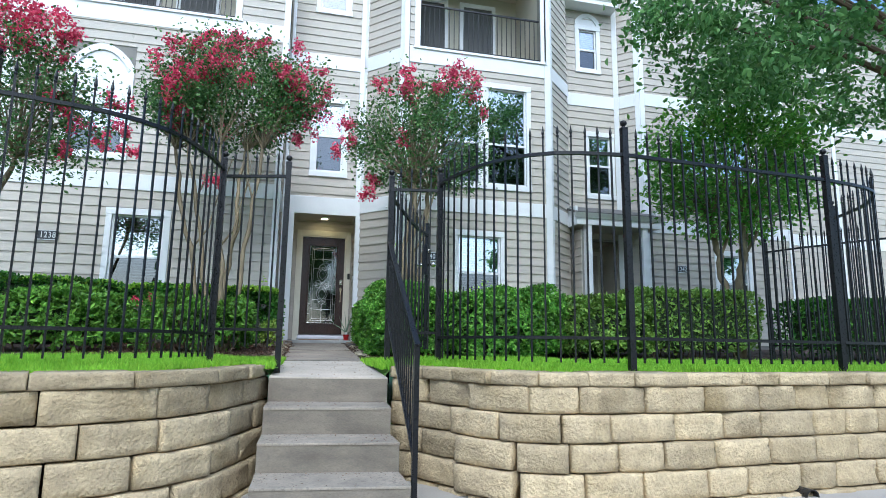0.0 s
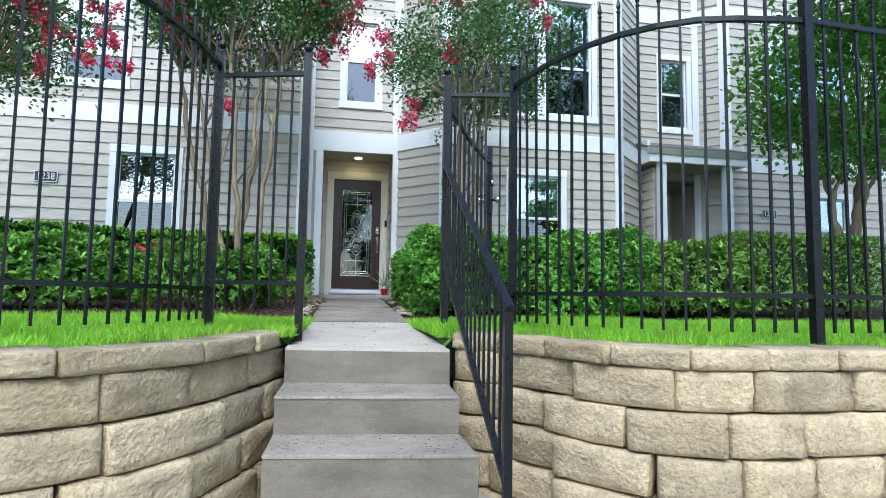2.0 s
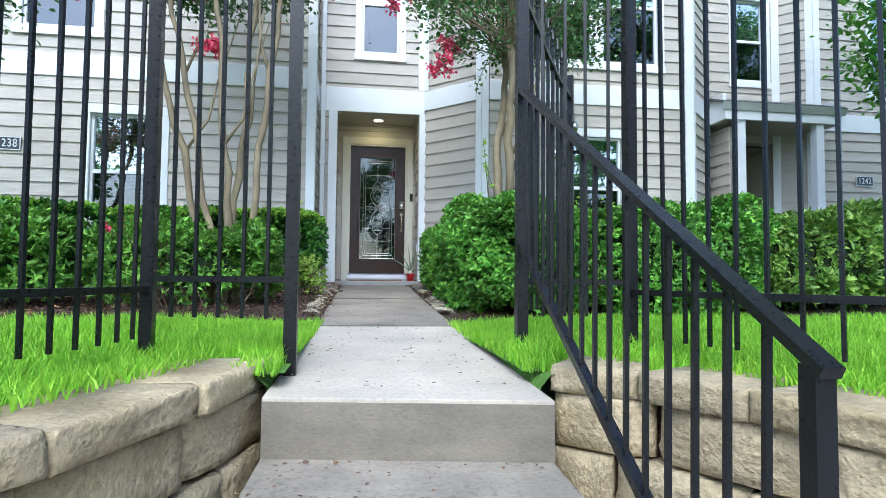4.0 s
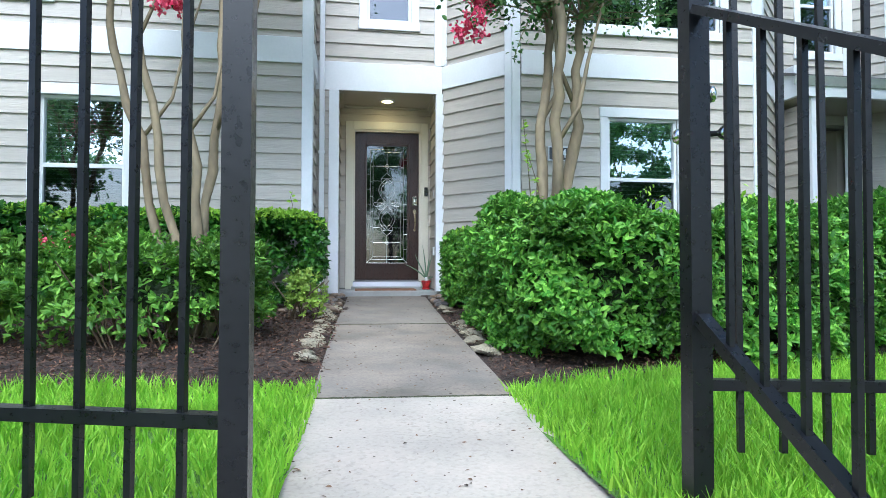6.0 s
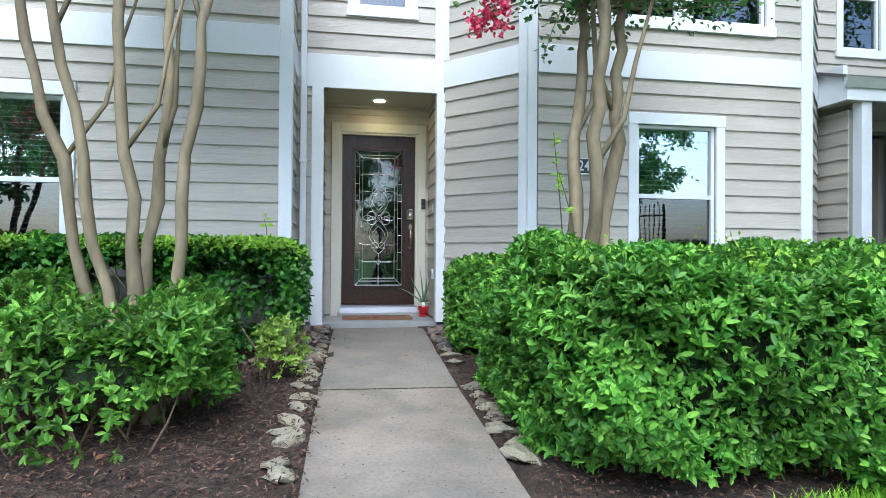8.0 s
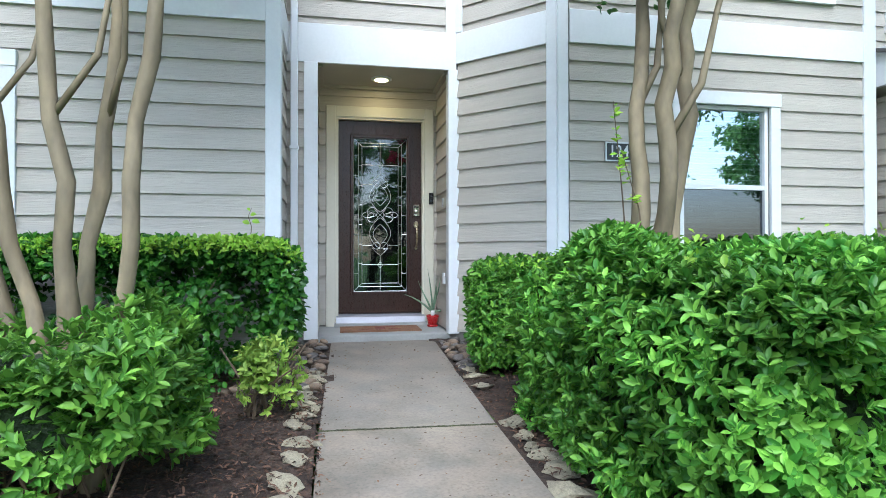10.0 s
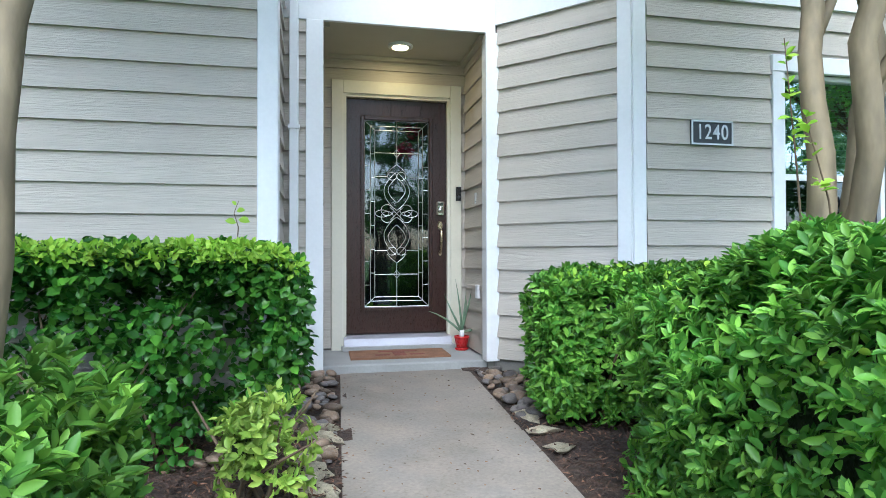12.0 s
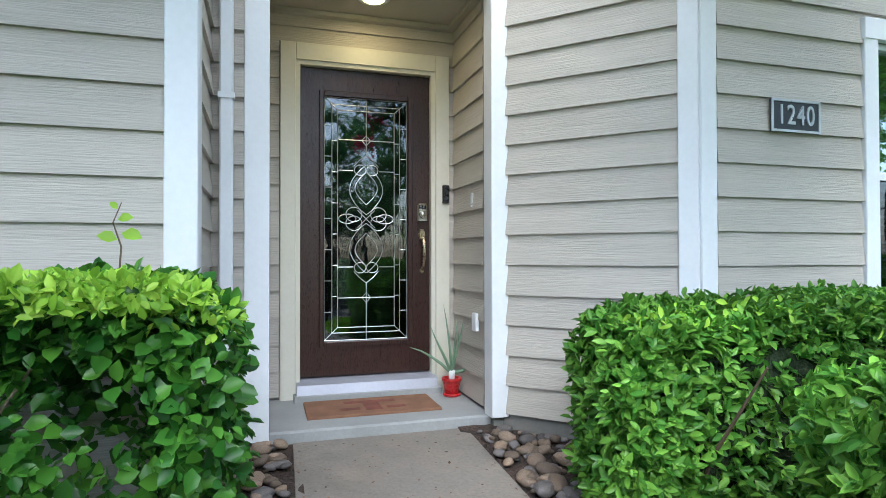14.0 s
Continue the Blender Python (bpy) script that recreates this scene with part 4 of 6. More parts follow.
def slab_piece(name, front, back, parent, drop=0.3, gap=0.007, material=None, cut=0.004):
    """A slab between two edges, each (left, right) in 3D."""
    (a, b), (c, d) = [[Vector(p) for p in e] for e in (front, back)]
    way = ((c - a) + (d - b)).normalized() * gap
    a, b, c, d = a + way, b + way, d - way, c - way
    bev = Vector((0, 0, cut * 0.65))
    inner = [p + (((a + b + c + d) / 4) - p).normalized() * cut for p in (a, b, c, d)]
    g = Geo()
    low = [p - Vector((0, 0, drop)) for p in (a, b, c, d)]
    mid = [p - bev for p in (a, b, c, d)]
    g.v = [tuple(p) for p in low + mid + inner]
    g.f = [(3, 2, 1, 0), (8, 9, 10, 11)]
    for k in (0, 4):
        g.f += [(k + i, k + (i + 1) % 4, k + 4 + (i + 1) % 4, k + 4 + i) for i in range(4)]
    return part(name, g, material or CONCRETE, parent)


S1 = ((-0.660, -7.526, -0.456), (0.326, -7.686, -0.456))
edges = [((l, y - 0.0, walk_z(y)), (r, y - (0.05 if y < -1 else 0), walk_z(y))) for y, l, r in WALK_EDGE[:3]] + [S1]
for k in range(3):
    slab_piece("slab", edges[k + 1], edges[k], walkway, material=(MID_CONCRETE, CONCRETE, PALE_CONCRETE)[k])


def joint_soil(front, seed):
    """Soil and moss pressed into the joint between two slabs, uneven in width."""
    r = random.Random(seed)
    a, b = Vector(front[0]), Vector(front[1])
    g = Geo()
    n = 60
    for i in range(n + 1):
        p = a.lerp(b, i / n)
        w = 0.007 + 0.012 * r.random() ** 2
        o = r.uniform(-0.004, 0.004)
        for dy, dz in ((-w, -0.006), (-w * 0.5, 0.0025), (w * 0.5, 0.003), (w, -0.006)):
            g.v.append((p.x, p.y + o + dy, p.z + dz + r.uniform(-0.001, 0.0015)))
    for i in range(n):
        g.f += [(4 * i + k, 4 * i + 4 + k, 4 * i + 5 + k, 4 * i + 1 + k) for k in range(3)]
    part("joint_soil", g, JOINT, walkway, "dark soil and moss in the joint")


JOINT = paint("joint_soil", (0.045, 0.040, 0.024), 0.95, 0.4, 8.0, 90.0, 0.6, tint=(0.06, 0.065, 0.025), depth=0.004)
joint_soil(edges[1], 1)
joint_soil(edges[2], 2)

steps = thing("front_steps", (0, -8, LOW), "grey concrete front steps between stone walls", "steps", kind="structure")
STEP_EDGES = [S1, ((-0.668, -8.031, -0.660), (0.296, -8.128, -0.660)), ((-0.676, -8.43, -0.857), (0.300, -8.54, -0.857)),
              ((-0.684, -8.86, -1.055), (0.304, -8.97, -1.055)), ((-0.69, -9.30, LOW), (0.31, -9.41, LOW))]
for k in range(1, 4):
    (a, b), (c, d) = STEP_EDGES[k], STEP_EDGES[k - 1]
    c, d = (c[0], c[1] + 0.05, a[2]), (d[0], d[1] + 0.05, b[2])
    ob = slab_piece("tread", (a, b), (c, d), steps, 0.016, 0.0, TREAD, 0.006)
    ob.location = (0, 8, -LOW)
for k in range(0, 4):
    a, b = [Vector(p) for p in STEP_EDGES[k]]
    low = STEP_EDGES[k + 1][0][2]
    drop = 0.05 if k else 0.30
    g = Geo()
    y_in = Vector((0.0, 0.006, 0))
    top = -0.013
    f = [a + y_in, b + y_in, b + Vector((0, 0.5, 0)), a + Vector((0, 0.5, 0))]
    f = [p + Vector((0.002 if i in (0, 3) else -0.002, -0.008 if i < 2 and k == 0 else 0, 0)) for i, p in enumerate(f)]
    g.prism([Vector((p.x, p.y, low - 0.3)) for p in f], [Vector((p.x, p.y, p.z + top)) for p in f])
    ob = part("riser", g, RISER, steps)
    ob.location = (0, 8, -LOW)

# ---- stone retaining walls ----
COURSE = 0.203
CAP_TOP = -0.365


def block_mesh(name, w, h, d, seed, rough=0.008, bulge=0.034):
    """A split-face block: front towards -y, broken surface, chamfered ends."""
    r = random.Random(seed)
    us, vs = (0, 0.022, 0.10, 0.28, 0.5, 0.72, 0.90, 0.978, 1), (0, 0.045, 0.27, 0.5, 0.73, 0.955, 1)
    bow = (0.0, 0.40, 0.78, 1.0, 1.05, 1.0, 0.78, 0.40, 0.0)
    nx, nz = len(us) - 1, len(vs) - 1
    g = Geo()
    for j in range(nz + 1):
        for i in range(nx + 1):
            u, v = us[i], vs[j]
            chip = 0.03 * max(0.0, r.random() - 0.8) if j in (1, nz - 1) or i in (1, nx - 1) else 0
            y = -bulge * bow[i] + r.uniform(-rough, rough) * (0.5 if i in (0, nx) else 1) + chip * 3
            if j in (0, nz):
                y += 0.014 + r.uniform(0, 0.012)
            x = (u - 0.5) * w + (r.uniform(-0.006, 0.006) if 0 < i < nx else 0)
            z = v * h + (r.uniform(-0.006, 0.006) if 1 < j < nz - 1 else r.uniform(-0.003, 0.003))
            g.v.append((x, y, z))
    for j in range(nz):
        for i in range(nx):
            a = j * (nx + 1) + i
            g.f.append((a, a + 1, a + nx + 2, a + nx + 1))
    n = len(g.v)
    k = 0.86
    g.v += [(-w / 2 * k, d, 0), (w / 2 * k, d, 0), (w / 2 * k, d, h), (-w / 2 * k, d, h)]
    row = lambda j: [j * (nx + 1) + i for i in range(nx + 1)]
    g.f += [tuple([n, n + 1] + row(0)[::-1]), tuple(row(nz) + [n + 2, n + 3]), (n + 1, n, n + 3, n + 2)]
    g.f += [tuple([n + 3, n] + [j * (nx + 1) for j in range(nz + 1)]), tuple([n + 1, n + 2] + [j * (nx + 1) + nx for j in range(nz, -1, -1)])]
    return g.mesh(name, True)


def stone_wall(name, line, label, width, phase, bulge):
    root = thing(name, (line[0].x, line[0].y, LOW), label, "retaining wall", kind="structure")
    sizes = (0.82, 1.0, 1.18)
    meshes = {(s, k): block_mesh("block", width * s - 0.012, COURSE - 0.010, 0.24, 40 + k, 0.012, bulge) for s in sizes for k in range(6)}
    caps = {(s, k): block_mesh("capstone", width * s - 0.006, 0.098, 0.32, 80 + k, 0.007, 0.014) for s in sizes for k in range(3)}
    total = length_of(line)
    rest = Geo()
    count = 0
    r = random.Random(phase)
    for course in range(0, 6):
        s, first = 0.0, True
        top = CAP_TOP if course == 0 else CAP_TOP - 0.10 - (course - 1) * COURSE
        while s < total:
            k = r.choice(sizes)
            w = width * k * (r.uniform(0.45, 1.0) if first else 1.0)
            first = False
            if total - s - w < width * 0.4:
                w = total - s
            mid, fit = s + w / 2, w / (width * k)
            s += w
            p, way = along(line, mid)
            out = 0.035 if course == 0 else 0.028 * (course - 1)
            side = Vector((way.y, -way.x))
            q = p + side * (out - 0.03 + r.uniform(-0.010, 0.012))
            me = caps[k, r.randrange(3)] if course == 0 else meshes[k, r.randrange(6)]
            z = top - (0.098 if course == 0 else COURSE - 0.009)
            m = pose(q.x, q.y, z, r.uniform(-1.2, 1.2), r.uniform(-0.5, 0.5), math.degrees(math.atan2(way.y, way.x)) + r.uniform(-2.2, 2.2)) @ Matrix.Diagonal((fit, 1, 1, 1))
            if abs(q.x) < 5.5 and count < 300:
                ob = part("capstone" if course == 0 else "block", me, STONE, root)
                ob.matrix_parent_inverse = root.matrix_world.inverted()
                ob.matrix_basis = m
                count += 1
            else:
                rest.add([tuple(m @ v.co - root.location) for v in me.vertices], [tuple(f.vertices) for f in me.polygons])
    if rest.v:
        part("far_blocks", rest, STONE, root, kind="stuff")
    # backfill behind the blocks
    g = Geo()
    for a, b in zip(line[::6], line[6::6]):
        way = (b - a).normalized()
        inn = Vector((-way.y, way.x))
        ring = [a + inn * 0.10, b + inn * 0.10, b + inn * 0.5, a + inn * 0.5]
        g.prism([(c.x - root.location.x, c.y - root.location.y, 0) for c in ring], [(c.x - root.location.x, c.y - root.location.y, -0.45 - LOW) for c in ring])
    part("backfill", g, MULCH, root)


stone_wall("retaining_wall_left", LW, "tan split-face stone retaining wall with a flat cap course", 0.54, 3, 0.026)
stone_wall("retaining_wall_right", RW, "tan split-face stone retaining wall curving away from the steps", 0.46, 5, 0.038)

# ---- iron fence ----
GL, GR = (-0.608, -7.14), (0.422, -6.94)
FA, FB, FC, FD = (-1.215, -6.97), (0.915, -7.04), (2.225, -8.42), (4.49, -8.28)
FL = (-2.52, -8.46)


def fence_post(p, z0, z1, w=0.052, label="black square iron fence post with a ball cap"):
    root = thing("fence_post", (p[0], p[1], z0), label, "fence post", "fence posts")
    h = z1 - z0
    shaft = part("shaft", Geo().box(-w / 2, w / 2, -w / 2, w / 2, -0.15, h), IRON, root)
    c = w * 0.56
    part("cap", Geo().bevel_box(-c, c, -c, c, h, h + 0.018, 0.005).lathe([(0.016, h + 0.017), (0.012, h + 0.028), (0.026, h + 0.042), (0.031, h + 0.056), (0.026, h + 0.074), (0.008, h + 0.086)], 12), IRON, shaft)


def ring(g, pts, w, h):
    """A bent flat bar through pts, upright."""
    pts = [Vector(p) for p in pts]
    n = len(g.v)
    for i, p in enumerate(pts):
        way = pts[min(i + 1, len(pts) - 1)] - pts[max(i - 1, 0)]
        side = Vector((way.y, -way.x, 0)).normalized() * (w / 2)
        for a, b in ((-1, -1), (1, -1), (1, 1), (-1, 1)):
            g.v.append(tuple(p + side * a + Vector((0, 0, b * h / 2))))
    for i in range(len(pts) - 1):
        for k in range(4):
            a, b = n + 4 * i + k, n + 4 * i + (k + 1) % 4
            g.f.append((a, b, b + 4, a + 4))
    g.f += [(n + 3, n + 2, n + 1, n), tuple(n + 4 * (len(pts) - 1) + k for k in range(4))]
    return g


SPEAR = [(0.007, 0.0), (0.013, 0.010), (0.013, 0.016), (0.007, 0.024), (0.014, 0.045), (0.008, 0.080), (0.002, 0.112)]
picket_mesh = {}


def fence_run(name, pts, z_low, z_high, spacing, label, tips=True, below=0.20, above=0.14):
    """Two rails with pickets along a line in plan."""
    line = smooth_line(pts, 0.05) if len(pts) > 2 else [Vector(pts[0]), Vector(pts[1])]
    root = thing(name, (line[0].x, line[0].y, z_low), label, "fence", "fence panels")
    o = root.location
    for z, h in ((z_low, 0.026), (z_high, 0.028)):
        g = Geo()
        step = line[:-1:4] + [line[-1]] if len(line) > 2 else line
        ring(g, [(a.x - o.x, a.y - o.y, z - o.z) for a in step], 0.032, h)
        part("rail", g, IRON, root, "black iron rail")
    key = (round(z_low, 3), round(z_high, 3), tips)
    if key not in picket_mesh:
        g = Geo().box(-0.007, 0.007, -0.007, 0.007, -below, z_high - z_low + above)
        if tips:
            g.lathe(SPEAR, 8, (0, 0, z_high - z_low + above))
        picket_mesh[key] = g.mesh("picket")
    total = length_of(line)
    n = max(1, round(total / spacing))
    for i in range(1, n):
        p, way = along(line, total * i / n)
        ob = part("picket", picket_mesh[key], IRON, root)
        ob.matrix_basis = pose(p.x - o.x, p.y - o.y, 0, rnd.uniform(-0.25, 0.25), rnd.uniform(-0.25, 0.25), math.degrees(math.atan2(way.y, way.x)))


RAIL_LOW, RAIL_HIGH = -0.10, 1.47
for p, top in ((GL, 1.53), (GR, 1.53), (FA, 1.57), (FB, 1.57), (FC, 1.70), (FD, 1.70), (FL, 1.70)):
    fence_post(p, -0.40, top)
fence_run("iron_fence", (FA, GL), RAIL_LOW + 0.045, RAIL_HIGH - 0.065, 0.105, "short black iron picket panel beside the gate", below=0.16)
fence_run("iron_fence", (GR, FB), RAIL_LOW + 0.045, RAIL_HIGH - 0.065, 0.105, "short black iron picket panel beside the gate", below=0.16)
fence_run("iron_fence", (FB, (1.0, -7.45), (1.22, -7.95), (1.62, -8.30), FC), RAIL_LOW, RAIL_HIGH, 0.118, "curved black iron picket fence with spear tips")
fence_run("iron_fence", (FC, FD), RAIL_LOW, RAIL_HIGH, 0.118, "straight black iron picket fence with spear tips")
fence_run("iron_fence", (FA, (-1.29, -7.4), (-1.47, -7.9), (-1.83, -8.24), FL), RAIL_LOW, RAIL_HIGH, 0.118, "curved black iron picket fence with spear tips")
fence_run("iron_fence", (FL, (-4.6, -8.85)), RAIL_LOW, RAIL_HIGH, 0.118, "straight black iron picket fence with spear tips")
FE, FH, FG = (6.05, -6.9), (7.25, -4.45), (10.4, -8.0)
for p in ((-4.65, -8.86), FE, FH, FG):
    fence_post(p, -0.40, 1.62)
fence_run("iron_fence", (FD, (5.25, -8.1), (5.75, -7.6), FE), RAIL_LOW, RAIL_HIGH, 0.118, "curved black iron picket fence with spear tips")
fence_run("iron_fence", (FH, (7.5, -5.2), (8.3, -6.6), FG), RAIL_LOW, RAIL_HIGH, 0.118, "curved black iron fence of the next entry")

# gate, swung open inwards
ang = 56.5
gate = thing("gate", pose(GR[0] + 0.02, GR[1] + 0.04, RAIL_LOW, 0, 0, ang), "black iron pedestrian gate standing open, with nickel knobs", "gate")
GLEN = 1.02
part("hinge_stile", Geo().box(0.0, 0.035, -0.018, 0.018, -0.12, 1.50), IRON, gate)
part("latch_stile", Geo().box(GLEN - 0.038, GLEN, -0.02, 0.02, -0.12, 1.36), IRON, gate)
top_curve = [(0.035 + (GLEN - 0.07) * i / 10, 0, 1.42 - 0.20 * math.sin(math.pi / 2 * i / 10)) for i in range(11)]
part("top_rail", ring(Geo(), top_curve, 0.028, 0.03), IRON, gate, "curved black iron rail")
part("bottom_rail", Geo().bar((0.035, 0, 0), (GLEN - 0.038, 0, 0), 0.028, 0.032), IRON, gate)
for i in range(1, 9):
    x = 0.035 + (GLEN - 0.07) * i / 9
    z = 1.42 - 0.20 * math.sin(math.pi / 2 * i / 9)
    part("picket", Geo().box(x - 0.0085, x + 0.0085, -0.0085, 0.0085, -0.10, z + 0.12).lathe(SPEAR, 8, (x, 0, z + 0.12)), IRON, gate)
lock = part("lock_plate", Geo().bevel_box(GLEN - 0.075, GLEN + 0.004, -0.024, 0.024, 0.74, 1.10, 0.006), IRON, gate, "black lock box")
ball = [(0.012, 0.0), (0.012, 0.03), (0.022, 0.038), (0.032, 0.055), (0.032, 0.072), (0.022, 0.088), (0.006, 0.094)]
for sy, z, prof, nm in ((1, 0.86, ball, "knob"), (-1, 0.86, ball, "knob"), (1, 1.02, [(0.033, 0.0), (0.031, 0.02), (0.02, 0.026), (0.008, 0.028)], "deadbolt"), (-1, 1.02, [(0.033, 0.0), (0.031, 0.02), (0.02, 0.026), (0.008, 0.028)], "deadbolt")):
    src = Geo().lathe(prof, 18)
    g = Geo()
    g.v = [(GLEN - 0.035 + x, sy * (0.024 + zz), z + yy) for x, yy, zz in src.v]
    g.f = src.f
    part(nm, g, CHROME, lock, "polished nickel " + nm, True)

# hand rail beside the steps
rail = thing("hand_rail", (0.355, -8.80, LOW), "black iron stair hand rail with square pickets", "hand rail")
P0, P1 = Vector((0.415, -6.975, 0.845)), Vector((0.355, -8.80, -0.165))
ro = rail.location
loc = lambda p: (p[0] - ro.x, p[1] - ro.y, p[2] - ro.z)
part("top_rail", Geo().bar(loc(P0), loc(P1 + Vector((0, -0.03, -0.015))), 0.038, 0.020), IRON, rail, "flat black iron hand rail")
Q0, Q1 = P0 + Vector((0, 0, -0.74)), P1 + Vector((0, 0.02, -0.74))
part("bottom_rail", Geo().bar(loc(Q0), loc(Q1), 0.03, 0.03), IRON, rail)
part("end_post", Geo().box(-0.017, 0.019, -0.017, 0.019, 0.0, P1.z - LOW - 0.005), IRON, rail)
for i in range(1, 16):
    t = i / 16
    a, b = P0.lerp(P1, t), Q0.lerp(Q1, t)
    part("picket", Geo().bar(loc(b), loc(a), 0.013), IRON, rail)

# ---- plants ----
def unit(a):
    return a / np.maximum(np.linalg.norm(a, axis=1, keepdims=True), 1e-9)


def leaf_geo(P, D, N, L, W, droop=0.15, fold=0.18):
    """Folded leaves with six corners each: base, two pairs, tip."""
    n = len(P)
    D = unit(D)
    N = unit(N - D * (N * D).sum(1, keepdims=True))
    S = np.cross(D, N)
    L, W = np.broadcast_to(L, n)[:, None], np.broadcast_to(W, n)[:, None]
    V = np.empty((n, 6, 3))
    V[:, 0] = P
    V[:, 1] = P + D * L * 0.38 + S * W * 0.5 + N * W * fold
    V[:, 2] = P + D * L * 0.38 - S * W * 0.5 + N * W * fold
    V[:, 3] = P + D * L * 0.72 + S * W * 0.43 + N * (W * fold - L * droop * 0.4)
    V[:, 4] = P + D * L * 0.72 - S * W * 0.43 + N * (W * fold - L * droop * 0.4)
    V[:, 5] = P + D * L - N * L * droop
    i = np.arange(n)[:, None] * 6
    F = np.concatenate([i + np.array([[0, 1, 3]]), i + np.array([[0, 3, 5]]), i + np.array([[0, 5, 4]]), i + np.array([[0, 4, 2]])])
    return V.reshape(-1, 3), F


def quick_mesh(name, V, F, material):
    me = bpy.data.meshes.new(name)
    me.vertices.add(len(V))
    me.vertices.foreach_set("co", np.asarray(V, dtype=np.float32).ravel())
    k = F.shape[1]
    me.loops.add(F.size)
    me.loops.foreach_set("vertex_index", F.astype(np.int32).ravel())
    me.polygons.add(len(F))
    me.polygons.foreach_set("loop_start", np.arange(0, F.size, k, dtype=np.int32))
    me.polygons.foreach_set("use_smooth", np.ones(len(F), dtype=bool))
    me.update(calc_edges=True)
    me.materials.append(material)
    return me


def lumps(P, scale, seed):
    """A smooth uneven value for each place, about -1 to 1."""
    r = np.random.default_rng(seed)
    out = np.zeros(len(P))
    for _ in range(6):
        k = r.normal(size=3) * scale
        out += np.sin(P @ k + r.uniform(0, 6.28))
    return out / 3.0


def shell(n, c, r, k, depth, seed, lump=0.06, lump_scale=5.0):
    """Places and normals on and just within a rounded box."""
    g = np.random.default_rng(seed)
    area = np.array([r[1] * r[2], r[0] * r[2], r[0] * r[1]])
    ax = g.choice(3, n, p=area / area.sum())
    p = g.uniform(-1, 1, (n, 3))
    sign = np.where(g.random(n) < 0.5, -1.0, 1.0)
    sign = np.where((ax == 2) & (g.random(n) < 0.9), 1.0, sign)
    p[np.arange(n), ax] = sign
    q = p / (np.abs(p) ** k).sum(1, keepdims=True) ** (1 / k)
    N = unit(np.sign(q) * np.abs(q) ** (k - 1) / np.array(r))
    pos = np.array(c) + q * np.array(r)
    pos = pos + N * (lump * lumps(pos, lump_scale, seed) - depth * g.random(n)[:, None].ravel() ** 1.5)[:, None]
    return pos, N, g


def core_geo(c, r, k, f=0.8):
    """A plain rounded body; its dark colour stands for the shade inside."""
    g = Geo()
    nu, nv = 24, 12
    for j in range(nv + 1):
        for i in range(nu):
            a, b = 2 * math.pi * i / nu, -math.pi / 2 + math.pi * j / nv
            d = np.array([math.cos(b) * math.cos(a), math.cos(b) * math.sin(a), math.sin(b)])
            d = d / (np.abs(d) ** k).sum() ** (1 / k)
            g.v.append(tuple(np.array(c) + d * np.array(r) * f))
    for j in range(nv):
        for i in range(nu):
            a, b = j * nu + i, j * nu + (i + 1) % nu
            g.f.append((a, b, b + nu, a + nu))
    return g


SHADE_FILL = paint("painted_inner_shade", (0.02, 0.035, 0.010), 0.9, 0.4, 8.0, 60.0, 0.8, depth=0.03)
PRIVET = leaf_material("privet_leaves", (0.026, 0.100, 0.012), (0.115, 0.285, 0.030), 0.34, 0.30)
FRESH = leaf_material("fresh_privet_shoots", (0.22, 0.42, 0.03), (0.42, 0.62, 0.07), 0.40, 0.42)
BOXLEAF = leaf_material("small_hedge_leaves", (0.062, 0.180, 0.021), (0.225, 0.43, 0.055), 0.34, 0.32)
AZALEA = leaf_material("azalea_leaves", (0.060, 0.178, 0.022), (0.255, 0.485, 0.065), 0.36, 0.36, 0.45)
YELLOWGREEN = leaf_material("pale_hedge_leaves", (0.10, 0.20, 0.03), (0.27, 0.40, 0.07), 0.36, 0.32)
LIME = leaf_material("lime_shrub_leaves", (0.20, 0.33, 0.045), (0.42, 0.54, 0.10), 0.42, 0.35)
MYRTLE = leaf_material("crape_myrtle_leaves", (0.050, 0.125, 0.038), (0.19, 0.32, 0.10), 0.36, 0.34)
TREELEAF = leaf_material("street_tree_leaves", (0.09, 0.21, 0.06), (0.26, 0.44, 0.15), 0.30, 0.45)
BRIGHTLEAF = leaf_material("fresh_green_leaves", (0.10, 0.27, 0.04), (0.28, 0.52, 0.09), 0.36, 0.5)
LOOSE = leaf_material("loose_azalea_leaves", (0.072, 0.178, 0.024), (0.25, 0.45, 0.060), 0.40, 0.36, 0.4)
PETAL = leaf_material("crimson_petals", (0.60, 0.035, 0.11), (0.88, 0.20, 0.30), 0.6, 0.35, 0.15)


